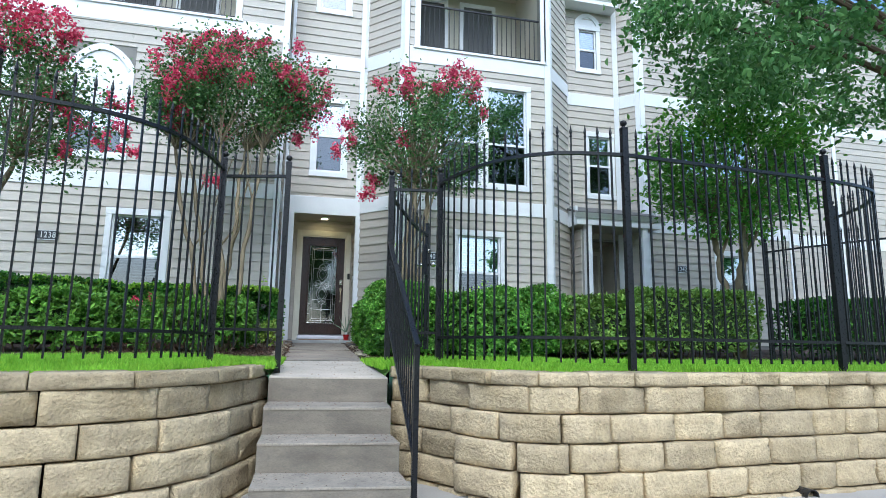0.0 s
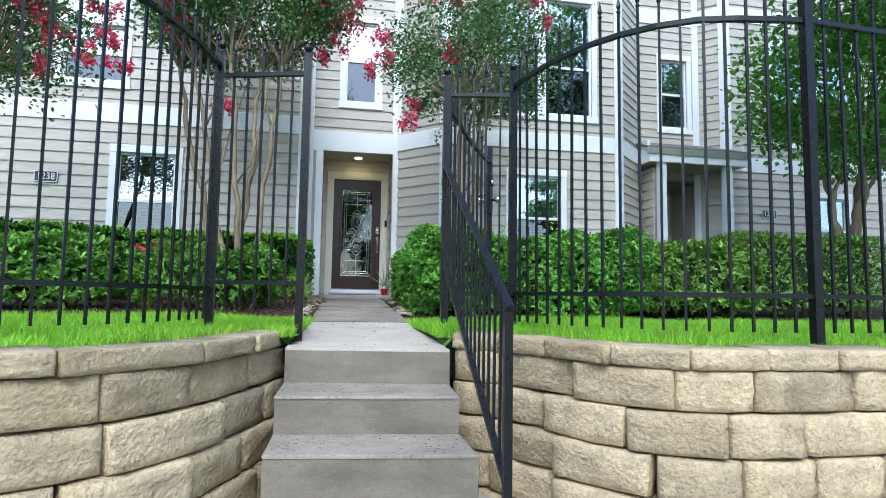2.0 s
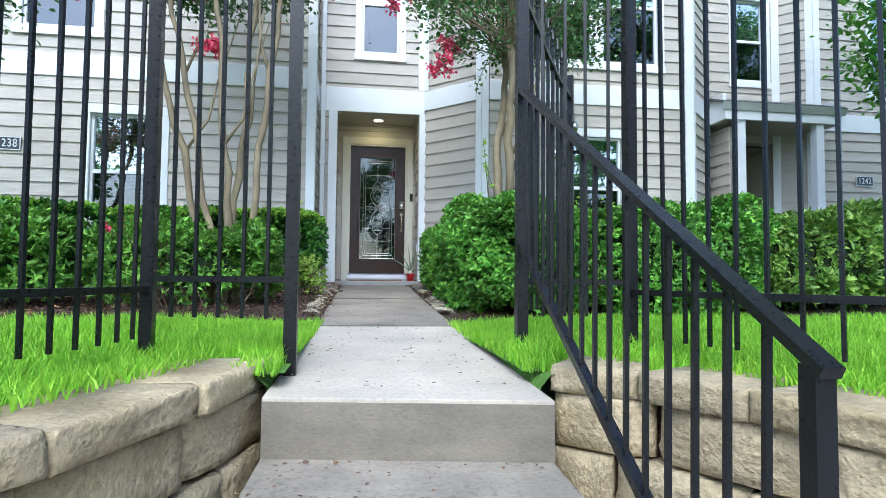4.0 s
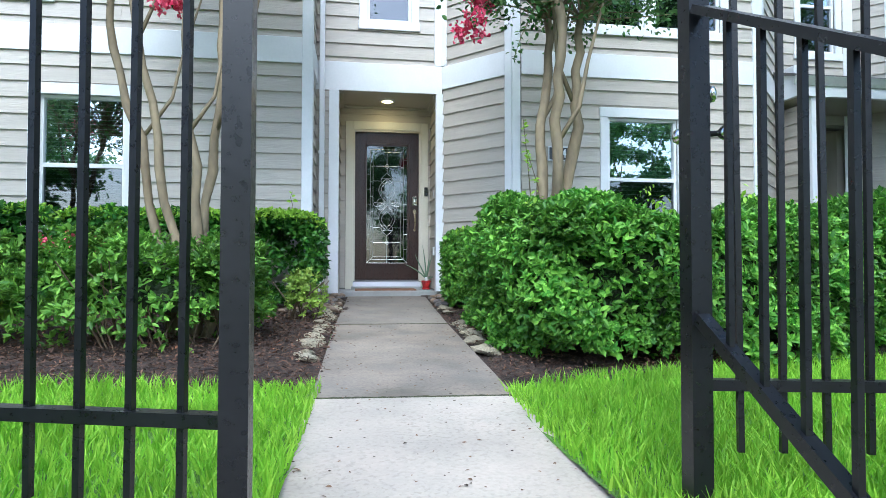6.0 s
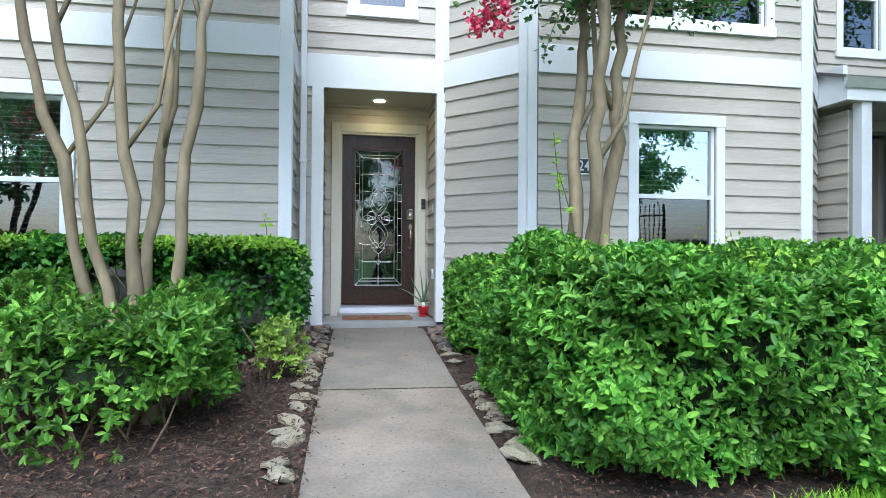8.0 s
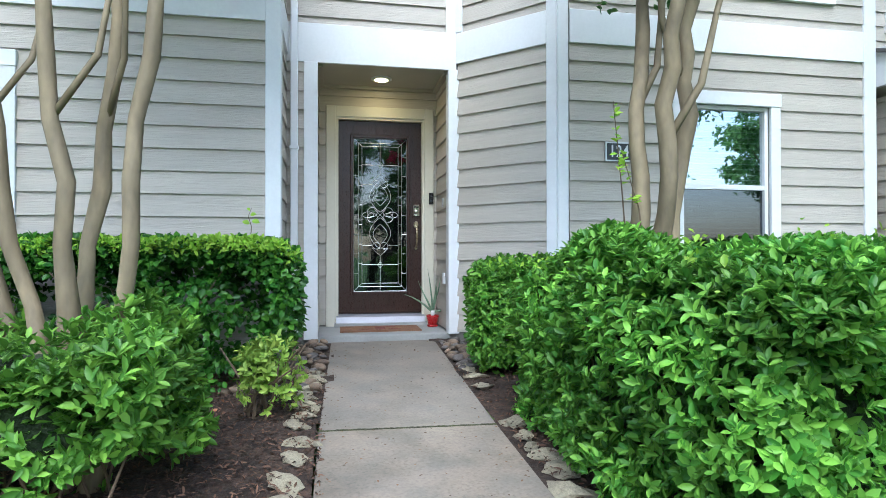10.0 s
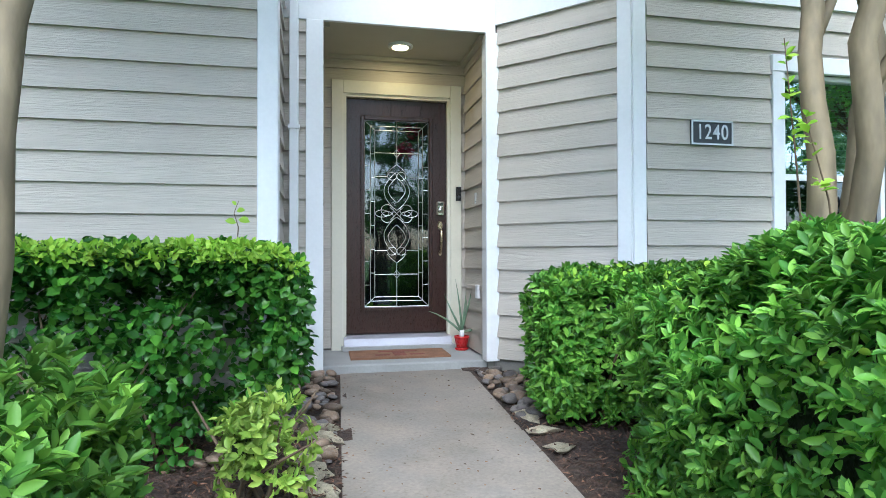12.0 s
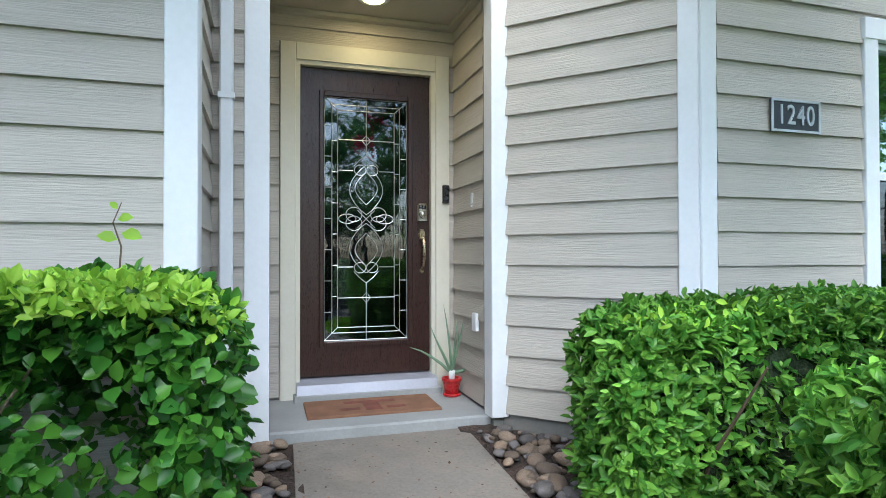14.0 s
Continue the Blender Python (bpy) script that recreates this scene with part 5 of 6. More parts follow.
def hedge(name, x0, x1, y0, y1, z0, z1, material, label, density, size, k=7, depth=0.16, lump=0.035, rosette=0, narrow=0.5, seed=1, up=0.35, core=0.8, stems=14, fresh=0, gaps=0.0, branch=0.012):
    """A shrub or clipped hedge: dark inside, stems, and leaves over it, single or in rosettes."""
    c = np.array([(x0 + x1) / 2, (y0 + y1) / 2, (z0 + z1) / 2])
    r = np.array([(x1 - x0) / 2, (y1 - y0) / 2, (z1 - z0) / 2])
    area = 4 * (2 * r[1] * r[2] + 2 * r[0] * r[2] + r[0] * r[1])
    n = int(area * density)
    root = thing(name, (c[0], c[1], z0), label, "hedge" if "hedge" in name else "shrub")
    o = np.array([c[0], c[1], z0])
    c = c - o
    if rosette:
        tips, N, g = shell(n, c, r, k, depth, seed, lump)
        A = unit(N * 0.7 + np.array([0, 0, 0.55]) + g.normal(size=(n, 3)) * 0.35)
        m = rosette
        P, A2, N2 = np.repeat(tips, m, 0), np.repeat(A, m, 0), np.repeat(N, m, 0)
        R = g.normal(size=(n * m, 3))
        R = unit(R - A2 * (R * A2).sum(1, keepdims=True))
        tilt = g.uniform(0.5, 1.25, n * m)[:, None]
        D = A2 * np.cos(tilt) + R * np.sin(tilt)
        P = P - A2 * g.uniform(0, 0.04, n * m)[:, None]
        L = size * g.uniform(0.6, 1.25, n * m)
        V, F = leaf_geo(P, D, A2 + N2 * 0.2, L, L * narrow, 0.12)
    else:
        P, N, g = shell(n, c, r, k, depth, seed, lump)
        D = unit(N * 0.55 + g.normal(size=(n, 3)) * 0.6 + np.array([0, 0, up]))
        M = unit(N * 0.8 + np.array([0, 0, 0.5]) + g.normal(size=(n, 3)) * 0.45)
        L = size * g.uniform(0.55, 1.3, n)
        if gaps:
            keep = lumps(P, 7.0, seed + 3) + 0.5 * lumps(P, 16.0, seed + 4) < 1.0 - gaps + np.clip((P[:, 2] - c[2] - r[2] * 0.55) * 9, 0, 3)
            P, D, M, L = P[keep], D[keep], M[keep], L[keep]
        V, F = leaf_geo(P, D, M, L, L * narrow, 0.15)
    part("foliage", quick_mesh("foliage", V, F, material), material, root, kind="stuff")
    if fresh:
        Q, NQ, g3 = shell(fresh, c, r, k, 0.05, seed + 500, lump)
        Q = Q[(NQ[:, 2] > 0.3) | ((Q[:, 2] > c[2] + r[2] * 0.86) & (g3.random(len(Q)) < 0.5))]
        nq = len(Q)
        D = unit(g3.normal(size=(nq, 3)) * 0.7 + np.array([0, 0, 0.35]))
        L = size * 0.85 * g3.uniform(0.5, 1.2, nq)
        V, F = leaf_geo(Q, D, unit(g3.normal(size=(nq, 3)) * 0.5 + np.array([0, -0.6, 0.9])), L, L * 0.5, 0.1)
        part("new_growth", quick_mesh("new_growth", V, F, FRESH), FRESH, root, "bright new growth on the clipped top", kind="stuff")
    # dark filler body; the shade between the leaves is put into its colour
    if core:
        part("inner_foliage", core_geo(c, r, k, core), SHADE_FILL, root, "dark filler body painted as the shade inside")
    g2 = random.Random(seed)
    sg = Geo()
    for i in range(stems):
        a = Vector((c[0] + r[0] * g2.uniform(-0.8, 0.8) * (1 if k > 5 else 0.65), c[1] + r[1] * g2.uniform(-0.6, 0.6), -0.1))
        b = a + Vector((g2.uniform(-0.15, 0.15), g2.uniform(-0.15, 0.15), r[2] * 0.9))
        d = b + Vector((g2.uniform(-0.25, 0.25), g2.uniform(-0.3, 0.3), r[2] * 0.9))
        sg.tube([a, a.lerp(b, 0.5) + Vector((g2.uniform(-0.04, 0.04), 0, 0)), b, d], [branch, branch * 0.85, branch * 0.7, 0.004], 6)
        for q in range(4 if branch > 0.012 else 0):
            e = a.lerp(d, g2.uniform(0.3, 0.8))
            sg.tube([e, e + Vector((g2.uniform(-0.2, 0.2), g2.uniform(-0.18, 0.1), g2.uniform(0.05, 0.25)))], [branch * 0.55, 0.003], 5)
    part("stem_mass", sg, BARK if gaps else TWIG, root, kind="stuff")
    return root


hedge("clipped_hedge", -3.3, -0.73, -2.40, -1.74, -0.22, 0.755, PRIVET, "clipped glossy privet hedge with a flat fresh-green top", 3000, 0.054, 8, 0.30, 0.03, narrow=0.70, seed=21, core=0, up=-0.15, fresh=20000, stems=9, gaps=1.05, branch=0.009)
hedge("clipped_hedge", -9.5, -3.2, -2.45, -1.72, -0.22, 0.80, PRIVET, "long clipped privet hedge along the neighbouring house", 900, 0.075, 9, 0.12, 0.04, narrow=0.6, seed=22, core=0.86, up=0.0, fresh=14000)
hedge("clipped_hedge", 0.50, 2.6, -2.28, -1.68, -0.22, 0.655, BOXLEAF, "clipped small-leaved hedge beside the porch", 1400, 0.05, 6, 0.17, 0.045, rosette=6, narrow=0.42, seed=23, core=0.70, fresh=900, stems=4)
hedge("clipped_hedge", 2.5, 5.4, -2.7, -1.8, -0.22, 0.74, BOXLEAF, "clipped hedge along the bay", 1100, 0.06, 7, 0.12, 0.04, narrow=0.5, seed=24, core=0.85)
hedge("clipped_hedge", 4.6, 7.4, -4.3, -3.3, -0.25, 0.78, YELLOWGREEN, "yellow-green clipped hedge before the next house", 800, 0.07, 6, 0.12, 0.05, narrow=0.5, seed=25, core=0.85)
hedge("clipped_hedge", 7.9, 13, -4.6, -3.5, -0.25, 0.70, PRIVET, "dark clipped hedge before the next house", 500, 0.08, 6, 0.12, 0.05, narrow=0.5, seed=26, core=0.85)
hedge("azalea_shrub", 0.52, 3.3, -5.10, -2.72, -0.41, 0.66, AZALEA, "dense azalea shrub with leaf rosettes spilling over the bed", 1250, 0.050, 5.5, 0.26, 0.14, rosette=7, narrow=0.42, seed=31, core=0.78, stems=40, fresh=1300)
hedge("azalea_shrub", 3.1, 5.2, -4.7, -3.0, -0.30, 0.62, YELLOWGREEN, "pale green azalea shrub farther along the bed", 450, 0.075, 4, 0.2, 0.07, rosette=6, narrow=0.40, seed=32, core=0.82)
loose = hedge("azalea_shrub", -2.55, -0.94, -4.38, -3.35, -0.25, 0.42, LOOSE, "loose azalea shrub with crimson blossoms growing from dark mulch", 620, 0.056, 3.8, 0.34, 0.17, rosette=6, narrow=0.38, seed=33, core=0.55, stems=26, branch=0.007)
hedge("azalea_shrub", -4.6, -2.7, -4.5, -3.4, -0.25, 0.44, LOOSE, "loose azalea shrub before the privet hedge", 380, 0.075, 3.0, 0.28, 0.10, rosette=7, narrow=0.40, seed=34, core=0.66)
hedge("azalea_shrub", -8.5, -4.5, -4.6, -3.5, -0.25, 0.44, LOOSE, "row of azalea before the neighbouring house", 220, 0.08, 4.0, 0.25, 0.10, rosette=6, narrow=0.40, seed=35, core=0.7)
hedge("lime_shrub", -1.12, -0.74, -3.08, -2.58, -0.22, 0.22, LIME, "small yellow-green shrub at the corner of the bed", 330, 0.045, 2.6, 0.22, 0.08, rosette=6, narrow=0.45, seed=36, core=0.3, stems=7)


def flower(root, p, r, seed):
    """A crinkled crimson panicle."""
    g = np.random.default_rng(seed)
    n = max(60, int(r * 1700))
    lobes = g.normal(size=(5, 3)) * np.array([0.75, 0.75, 0.6]) * r
    P = lobes[g.integers(0, 5, n)] + g.normal(size=(n, 3)) * np.array([0.30, 0.30, 0.38]) * r + np.array(p)
    D, M = unit(g.normal(size=(n, 3))), unit(g.normal(size=(n, 3)) + np.array([0, 0, 0.6]))
    V, F = leaf_geo(P, D, M, g.uniform(0.025, 0.05, n), g.uniform(0.022, 0.042, n), 0.3, 0.4)
    part("blossom", quick_mesh("blossom", V, F, PETAL), PETAL, root)


def myrtle(name, base, stems, crown, radii, leaves, label, leaf=MYRTLE, size=0.064, flowers=0, seed=1, r0=0.04, shell_bias=0.5, bark=BARK, low=0.0):
    """A many-stemmed small tree: stems, branching twigs, leaves along them, and flower heads at the tips."""
    r = random.Random(seed)
    g = np.random.default_rng(seed)
    root = thing(name, base, label, "tree")
    b0 = Vector(base)
    c = Vector(crown) - b0
    for s in stems:
        pts = [Vector(p) - b0 for p in s]
        line, wob = [], Vector((0, 0, 0))
        for a, b in zip(pts, pts[1:]):
            for i in range(5):
                t = i / 5
                wob = wob * 0.6 + Vector((r.uniform(-0.034, 0.034), r.uniform(-0.034, 0.034), 0))
                line.append(a.lerp(b, t) + wob)
        line.append(pts[-1])
        m = len(line)
        part("stem", Geo().tube(line, [r0 * (1.1 - 0.5 * i / m) * (r.uniform(0.92, 1.08) + (0.16 if r.random() < 0.12 else 0)) for i in range(m)], 10), bark, root, "smooth pale tan stem", True)
        for _ in range(1):
            i = r.randrange(int(m * 0.5), int(m * 0.8))
            d = Vector((r.choice((-1, 1)) * r.uniform(0.12, 0.28), r.uniform(-0.2, 0.2), r.uniform(0.6, 0.8)))
            part("side_branch", Geo().tube([line[i], line[i] + d * 0.45 + Vector((d.x * 0.3, 0, 0)), line[i] + d, line[i] + d * 1.7 + Vector((0, 0, 0.2))], [r0 * 0.42, r0 * 0.38, r0 * 0.3, r0 * 0.16], 7), bark, root, smooth=True)
    tg = Geo()
    ends, ways, anchors = [], [], []
    tops = [Vector(s[-1]) - b0 for s in stems]
    for i in range(110):
        d = Vector((r.gauss(0, 1), r.gauss(0, 1), r.gauss(0.15, 0.9))).normalized()
        f = r.uniform(0.5, 1.0) ** 0.6
        tip = c + Vector((d.x * radii[0], d.y * radii[1], d.z * radii[2])) * f
        top = min(tops, key=lambda q: (q - tip).length + r.uniform(0, 0.5))
        mid = top.lerp(tip, 0.5) + Vector((r.uniform(-0.12, 0.12), r.uniform(-0.12, 0.12), r.uniform(-0.05, 0.18)))
        tg.tube([top, mid, tip], [0.013, 0.008, 0.003], 5)
        ends.append(tip)
        ways.append((tip - mid).normalized())
        anchors.append((mid, tip))
    part("branchwork", tg, bark, root, kind="stuff")
    P, D = [], []
    per = max(1, leaves // len(ends))
    for (a, b), w in zip(anchors, ways):
        for _ in range(per):
            t = r.uniform(0.25, 1.08)
            q = a.lerp(b, t) + Vector((r.gauss(0, 1), r.gauss(0, 1), r.gauss(0, 1))) * 0.10 * max(radii[0], 1.0)
            if q.z < c.z - radii[2] * 0.85:
                continue
            P.append(q)
            D.append(w * 0.5 + Vector((r.gauss(0, 0.7), r.gauss(0, 0.7), r.gauss(-0.1, 0.6))))
    P, D = np.array(P), np.array(D)
    n = len(P)
    M = unit(g.normal(size=(n, 3)) * 0.6 + np.array([0, 0, 0.9]))
    L = size * g.uniform(0.6, 1.3, n)
    V, F = leaf_geo(P, D, M, L, L * 0.55, 0.12)
    part("crown", quick_mesh("crown", V, F, leaf), leaf, root, kind="stuff")
    order = sorted(range(len(ends)), key=lambda i: ends[i].y * 0.45 - ends[i].z * 0.5 + r.uniform(0, 1.6))
    for i in order[:flowers]:
        flower(root, ends[i] + ways[i] * 0.05, r.uniform(0.06, 0.19), seed * 100 + i)
    return root


def stems_from(base, low, high, z_mid, z_top):
    """Stems that leave one foot and spread: at z_mid they stand at low, at z_top at high (x and y)."""
    return [[(base[0] + (a[0] - base[0]) * 0.25, base[1] + (a[1] - base[1]) * 0.25, base[2] - 0.1), (a[0], a[1], z_mid), (0.4 * a[0] + 0.6 * b[0], 0.4 * a[1] + 0.6 * b[1], z_mid + (z_top - z_mid) * 0.55), (b[0], b[1], z_top)]
            for a, b in zip(low, high)]


for i, (x, y, z) in enumerate(((-1.02, 0.42, 0.66), (-0.80, 0.40, 0.68), (-0.60, 0.46, 0.66))):
    flower(loose, (x, y, z), 0.045, 900 + i)
bl = (-1.64, -3.62, -0.30)
myrtle("crape_myrtle", bl, stems_from(bl, [(-1.95, -3.50), (-1.76, -3.60), (-1.52, -3.78), (-1.55, -3.56), (-1.35, -3.82)],
       [(-2.42, -3.4), (-2.20, -3.60), (-1.74, -3.75), (-1.38, -3.55), (-1.12, -3.75)], 0.45, 2.75), (-1.60, -3.15, 3.85), (1.45, 1.15, 1.1), 20000,
       "multi-stemmed crape myrtle in crimson bloom", flowers=40, size=0.058, seed=51, r0=0.037)
br = (1.33, -3.25, -0.30)
myrtle("crape_myrtle", br, stems_from(br, [(1.17, -3.25), (1.33, -3.3), (1.45, -3.2)], [(1.32, -3.1), (1.28, -3.5), (1.62, -3.15)], 0.7, 2.5), (1.58, -3.25, 3.4), (1.4, 1.0, 1.2), 12000,
       "slender crape myrtle with scattered crimson flowers", flowers=13, size=0.056, seed=52, r0=0.056)
# leafy sucker shoots beside its stems
rs = random.Random(77)
slender = bpy.data.objects["crape_myrtle.001"]
for sx, sy, z0, z1, lean in ((1.06, -3.30, 0.55, 1.52, -0.03), (1.12, -3.38, 0.6, 1.22, -0.08)):
    g = Geo().tube([(sx + 0.06 - br[0], sy - br[1], z0 - br[2]), (sx + 0.02 - br[0], sy - br[1], (z0 + z1) / 2 - br[2]), (sx + lean - br[0], sy - br[1], z1 - br[2])], [0.006, 0.004, 0.002], 6)
    part("sucker_shoot", g, TWIG, slender, "thin leafy sucker shoot")
    n = int((z1 - z0) * 26)
    f = np.array([rs.uniform(0.55, 1.0) for _ in range(n)])
    P = np.column_stack([sx + 0.06 + (lean - 0.06) * f - br[0], np.full(n, sy - br[1]), z0 + (z1 - z0) * f - br[2]])
    D = np.array([[rs.gauss(0, 1), rs.gauss(0, 1), rs.uniform(-0.1, 0.7)] for _ in range(n)])
    M = np.array([[rs.gauss(0, 0.4), rs.gauss(-0.4, 0.4), 1.0] for _ in range(n)])
    L = np.array([rs.uniform(0.03, 0.06) for _ in range(n)])
    V, F = leaf_geo(P, D, M, L, L * 0.55, 0.12)
    part("sucker_leaves", quick_mesh("sucker_leaves", V, F, FRESH), FRESH, slender, "bright young leaves", kind="stuff")


def spray(root, base, start, tip, r, seed):
    """A drooping branch with paired leaves and, where r is not nought, a flower head at its tip."""
    q = random.Random(seed)
    a, b = Vector(start) - Vector(base), Vector(tip) - Vector(base)
    mid = a.lerp(b, 0.5) + Vector((0, 0, 0.16))
    part("flower_spray", Geo().tube([a, a.lerp(mid, 0.6) + Vector((0, 0, 0.04)), mid, mid.lerp(b, 0.6) + Vector((0, 0, 0.03)), b], [0.008, 0.006, 0.005, 0.004, 0.002], 6), BARK, root, "thin drooping branch")
    P, D = [], []
    for k in range(90):
        t = k / 89
        p = a.lerp(mid, t * 2) if t < 0.5 else mid.lerp(b, t * 2 - 1)
        P.append(p + Vector((q.gauss(0, 0.03), q.gauss(0, 0.03), q.gauss(0, 0.03))))
        D.append(Vector((q.gauss(0, 1), q.gauss(0, 1), q.gauss(-0.2, 0.5))))
    L = np.array([q.uniform(0.03, 0.062) for _ in P])
    M = np.array([[q.gauss(0, 0.4), q.gauss(0, 0.4), 1.0] for _ in P])
    V, F = leaf_geo(np.array(P), np.array(D), M, L, L * 0.55, 0.12)
    part("spray_leaves", quick_mesh("spray_leaves", V, F, MYRTLE), MYRTLE, root, kind="stuff")
    if r:
        flower(root, tuple(b), r, seed)


big = bpy.data.objects["crape_myrtle"]
for k, (a, b, r) in enumerate((((-1.75, -3.6, 2.7), (-1.85, -3.62, 2.22), 0.11), ((-1.3, -3.5, 2.9), (-0.50, -3.4, 3.15), 0.13), ((-1.2, -3.5, 3.2), (-0.42, -3.4, 3.55), 0.16))):
    spray(big, bl, a, b, r, 2000 + k)
for k, (a, b, r) in enumerate((((1.25, -3.3, 2.75), (0.54, -3.32, 2.32), 0.10), ((1.25, -3.3, 2.8), (0.66, -3.3, 2.50), 0.09), ((1.3, -3.3, 2.6), (0.93, -3.35, 2.02), 0.0),
                               ((1.2, -3.3, 2.9), (0.05, -3.3, 3.0), 0.10), ((1.2, -3.3, 3.0), (0.25, -3.3, 3.12), 0.09), ((1.2, -3.4, 3.1), (0.2, -3.4, 3.42), 0.10), ((1.3, -3.4, 3.0), (1.0, -3.6, 3.2), 0.09))):
    spray(slender, br, a, b, r, 2100 + k)
bf = (-4.9, -4.4, -0.35)
myrtle("crape_myrtle", bf, stems_from(bf, [(-5.1, -4.4), (-4.9, -4.5), (-4.7, -4.3)], [(-5.4, -4.2), (-4.8, -4.7), (-4.2, -4.2)], 0.5, 2.2), (-4.45, -4.55, 2.9), (1.6, 1.0, 1.2), 9000,
       "crape myrtle with airy leaves and crimson flowers", flowers=22, size=0.058, seed=53, r0=0.04)
airy = bpy.data.objects["crape_myrtle.002"]
for k, (b, r) in enumerate((((-3.10, -4.5, 2.45), 0.09), ((-3.40, -4.5, 2.65), 0.10), ((-2.85, -4.5, 2.60), 0.09), ((-2.95, -4.5, 2.95), 0.10), ((-3.50, -4.5, 2.25), 0.08), ((-2.75, -4.5, 2.35), 0.08), ((-3.7, -4.5, 2.9), 0.12))):
    spray(airy, bf, (-4.0 + 0.08 * k, -4.5, 2.95), b, r, 2200 + k)
bk = (7.3, -3.6, -0.35)
myrtle("crape_myrtle", bk, stems_from(bk, [(7.1, -3.6), (7.3, -3.7), (7.55, -3.5)], [(7.0, -3.5), (7.35, -3.9), (7.8, -3.4)], 1.0, 2.2), (7.55, -3.7, 3.3), (1.85, 1.4, 1.7), 11000,
       "leafy green crape myrtle without flowers", leaf=BRIGHTLEAF, size=0.10, seed=54, r0=0.075)


def broad_tree(name, base, height, crown, radii, leaves, size, label, seed, r0=0.2, clumps=60, leaf=TREELEAF):
    """A street tree: tapered trunk, limbs to clumps, leaves in the clumps."""
    r = random.Random(seed)
    g = np.random.default_rng(seed)
    root = thing(name, base, label, "tree")
    c = Vector(crown) - Vector(base)
    top = Vector((c.x * 0.35, c.y * 0.35, height))
    part("trunk", Geo().tube([(0, 0, -0.2), (0.03, 0.02, height * 0.4), top], [r0 * 1.25, r0, r0 * 0.7], 12), TWIG, root, "grey-brown trunk", True)
    centres = []
    for i in range(clumps):
        d = Vector((r.gauss(0, 1), r.gauss(0, 1), r.gauss(0, 1))).normalized()
        f = r.uniform(0.35, 1.0) ** 0.5
        p = c + Vector((d.x * radii[0], d.y * radii[1], d.z * radii[2])) * f
        centres.append((p, r.uniform(0.35, 0.8)))
        if i % 12 == 0:
            mid = top.lerp(p, 0.5) + Vector((r.uniform(-0.3, 0.3), r.uniform(-0.3, 0.3), r.uniform(-0.1, 0.4)))
            part("limb", Geo().tube([top, mid, p], [r0 * 0.38, r0 * 0.2, 0.02], 7), TWIG, root)
    per = leaves // clumps
    P = np.concatenate([np.array(p) + g.normal(size=(per, 3)) * np.array([1.0, 1.0, 0.6]) * s * 0.46 * min(radii) / 2.6 for p, s in centres])
    n = len(P)
    D = unit(g.normal(size=(n, 3)) + np.array([0, 0, -0.3]))
    M = unit(g.normal(size=(n, 3)) * 0.6 + np.array([0, 0, 1.0]))
    L = size * g.uniform(0.6, 1.3, n)
    V, F = leaf_geo(P, D, M, L, L * 0.5, 0.15)
    part("crown", quick_mesh("crown", V, F, leaf), leaf, root, kind="stuff")


broad_tree("street_tree", (10.2, -7.6, LOW), 4.2, (7.7, -6.2, 5.7), (4.4, 2.6, 2.4), 30000, 0.115, "broad green street tree with overhanging branches", 61, 0.22, 210)
for i, (x, y) in enumerate(((-20, -30), (-5, -33), (3, -31), (17.5, -33), (28, -30))):
    broad_tree("street_tree", (x, y, LOW), 4.5, (x + 0.5, y, (6.9, 5.2, 5.6, 7.6, 7.5)[i]), (4.8, 4.0, 3.8), 7500, 0.36, "tall leafy tree across the street", 70 + i, 0.25, 70)


# ---- grass ----
def grass():
    """Blades over the lawn, thick beside the walk and thinner farther off."""
    g = np.random.default_rng(3)
    pts = []
    for n, x0, x1, y0, y1 in ((95000, -3.2, 3.6, -8.8, -4.3), (52000, -9, 12, -9.6, -4.3)):
        q = np.column_stack([g.uniform(x0, x1, n), g.uniform(y0, y1, n)])
        if x1 < 5:
            q[:, 0] = g.normal(0.2, 2.1, n)
        pts.append(q)
    q = np.concatenate(pts)
    keep = [y < lawn_edge(x) + g.normal() * 0.035 and on_terrace(x, y, 0.21) for x, y in q]
    q = q[np.array(keep)]
    n = len(q)
    P = np.column_stack([q, np.full(n, -0.40)])
    lean = g.normal(size=(n, 2)) * 0.34
    H = g.uniform(0.05, 0.10, n) * (1 + 0.25 * lumps(P, 4.0, 9))
    T = P + np.column_stack([lean * H[:, None], H])
    mid = P + np.column_stack([lean * H[:, None] * 0.35, H * 0.58])
    a = g.uniform(0, 6.28, n)
    S = np.column_stack([np.cos(a), np.sin(a), np.zeros(n)]) * g.uniform(0.0028, 0.005, n)[:, None]
    V = np.stack([P - S, P + S, mid + S * 0.8, mid - S * 0.8, T], 1).reshape(-1, 3)
    i = np.arange(n)[:, None] * 5
    F = np.concatenate([i + np.array([[0, 1, 2]]), i + np.array([[0, 2, 3]]), i + np.array([[3, 2, 4]])])
    ob = part("grass", quick_mesh("grass", V, F, BLADE), BLADE, None, "bright fresh-green lawn grass blades", kind="stuff")
    tagged(ob, category="grass")


grass()


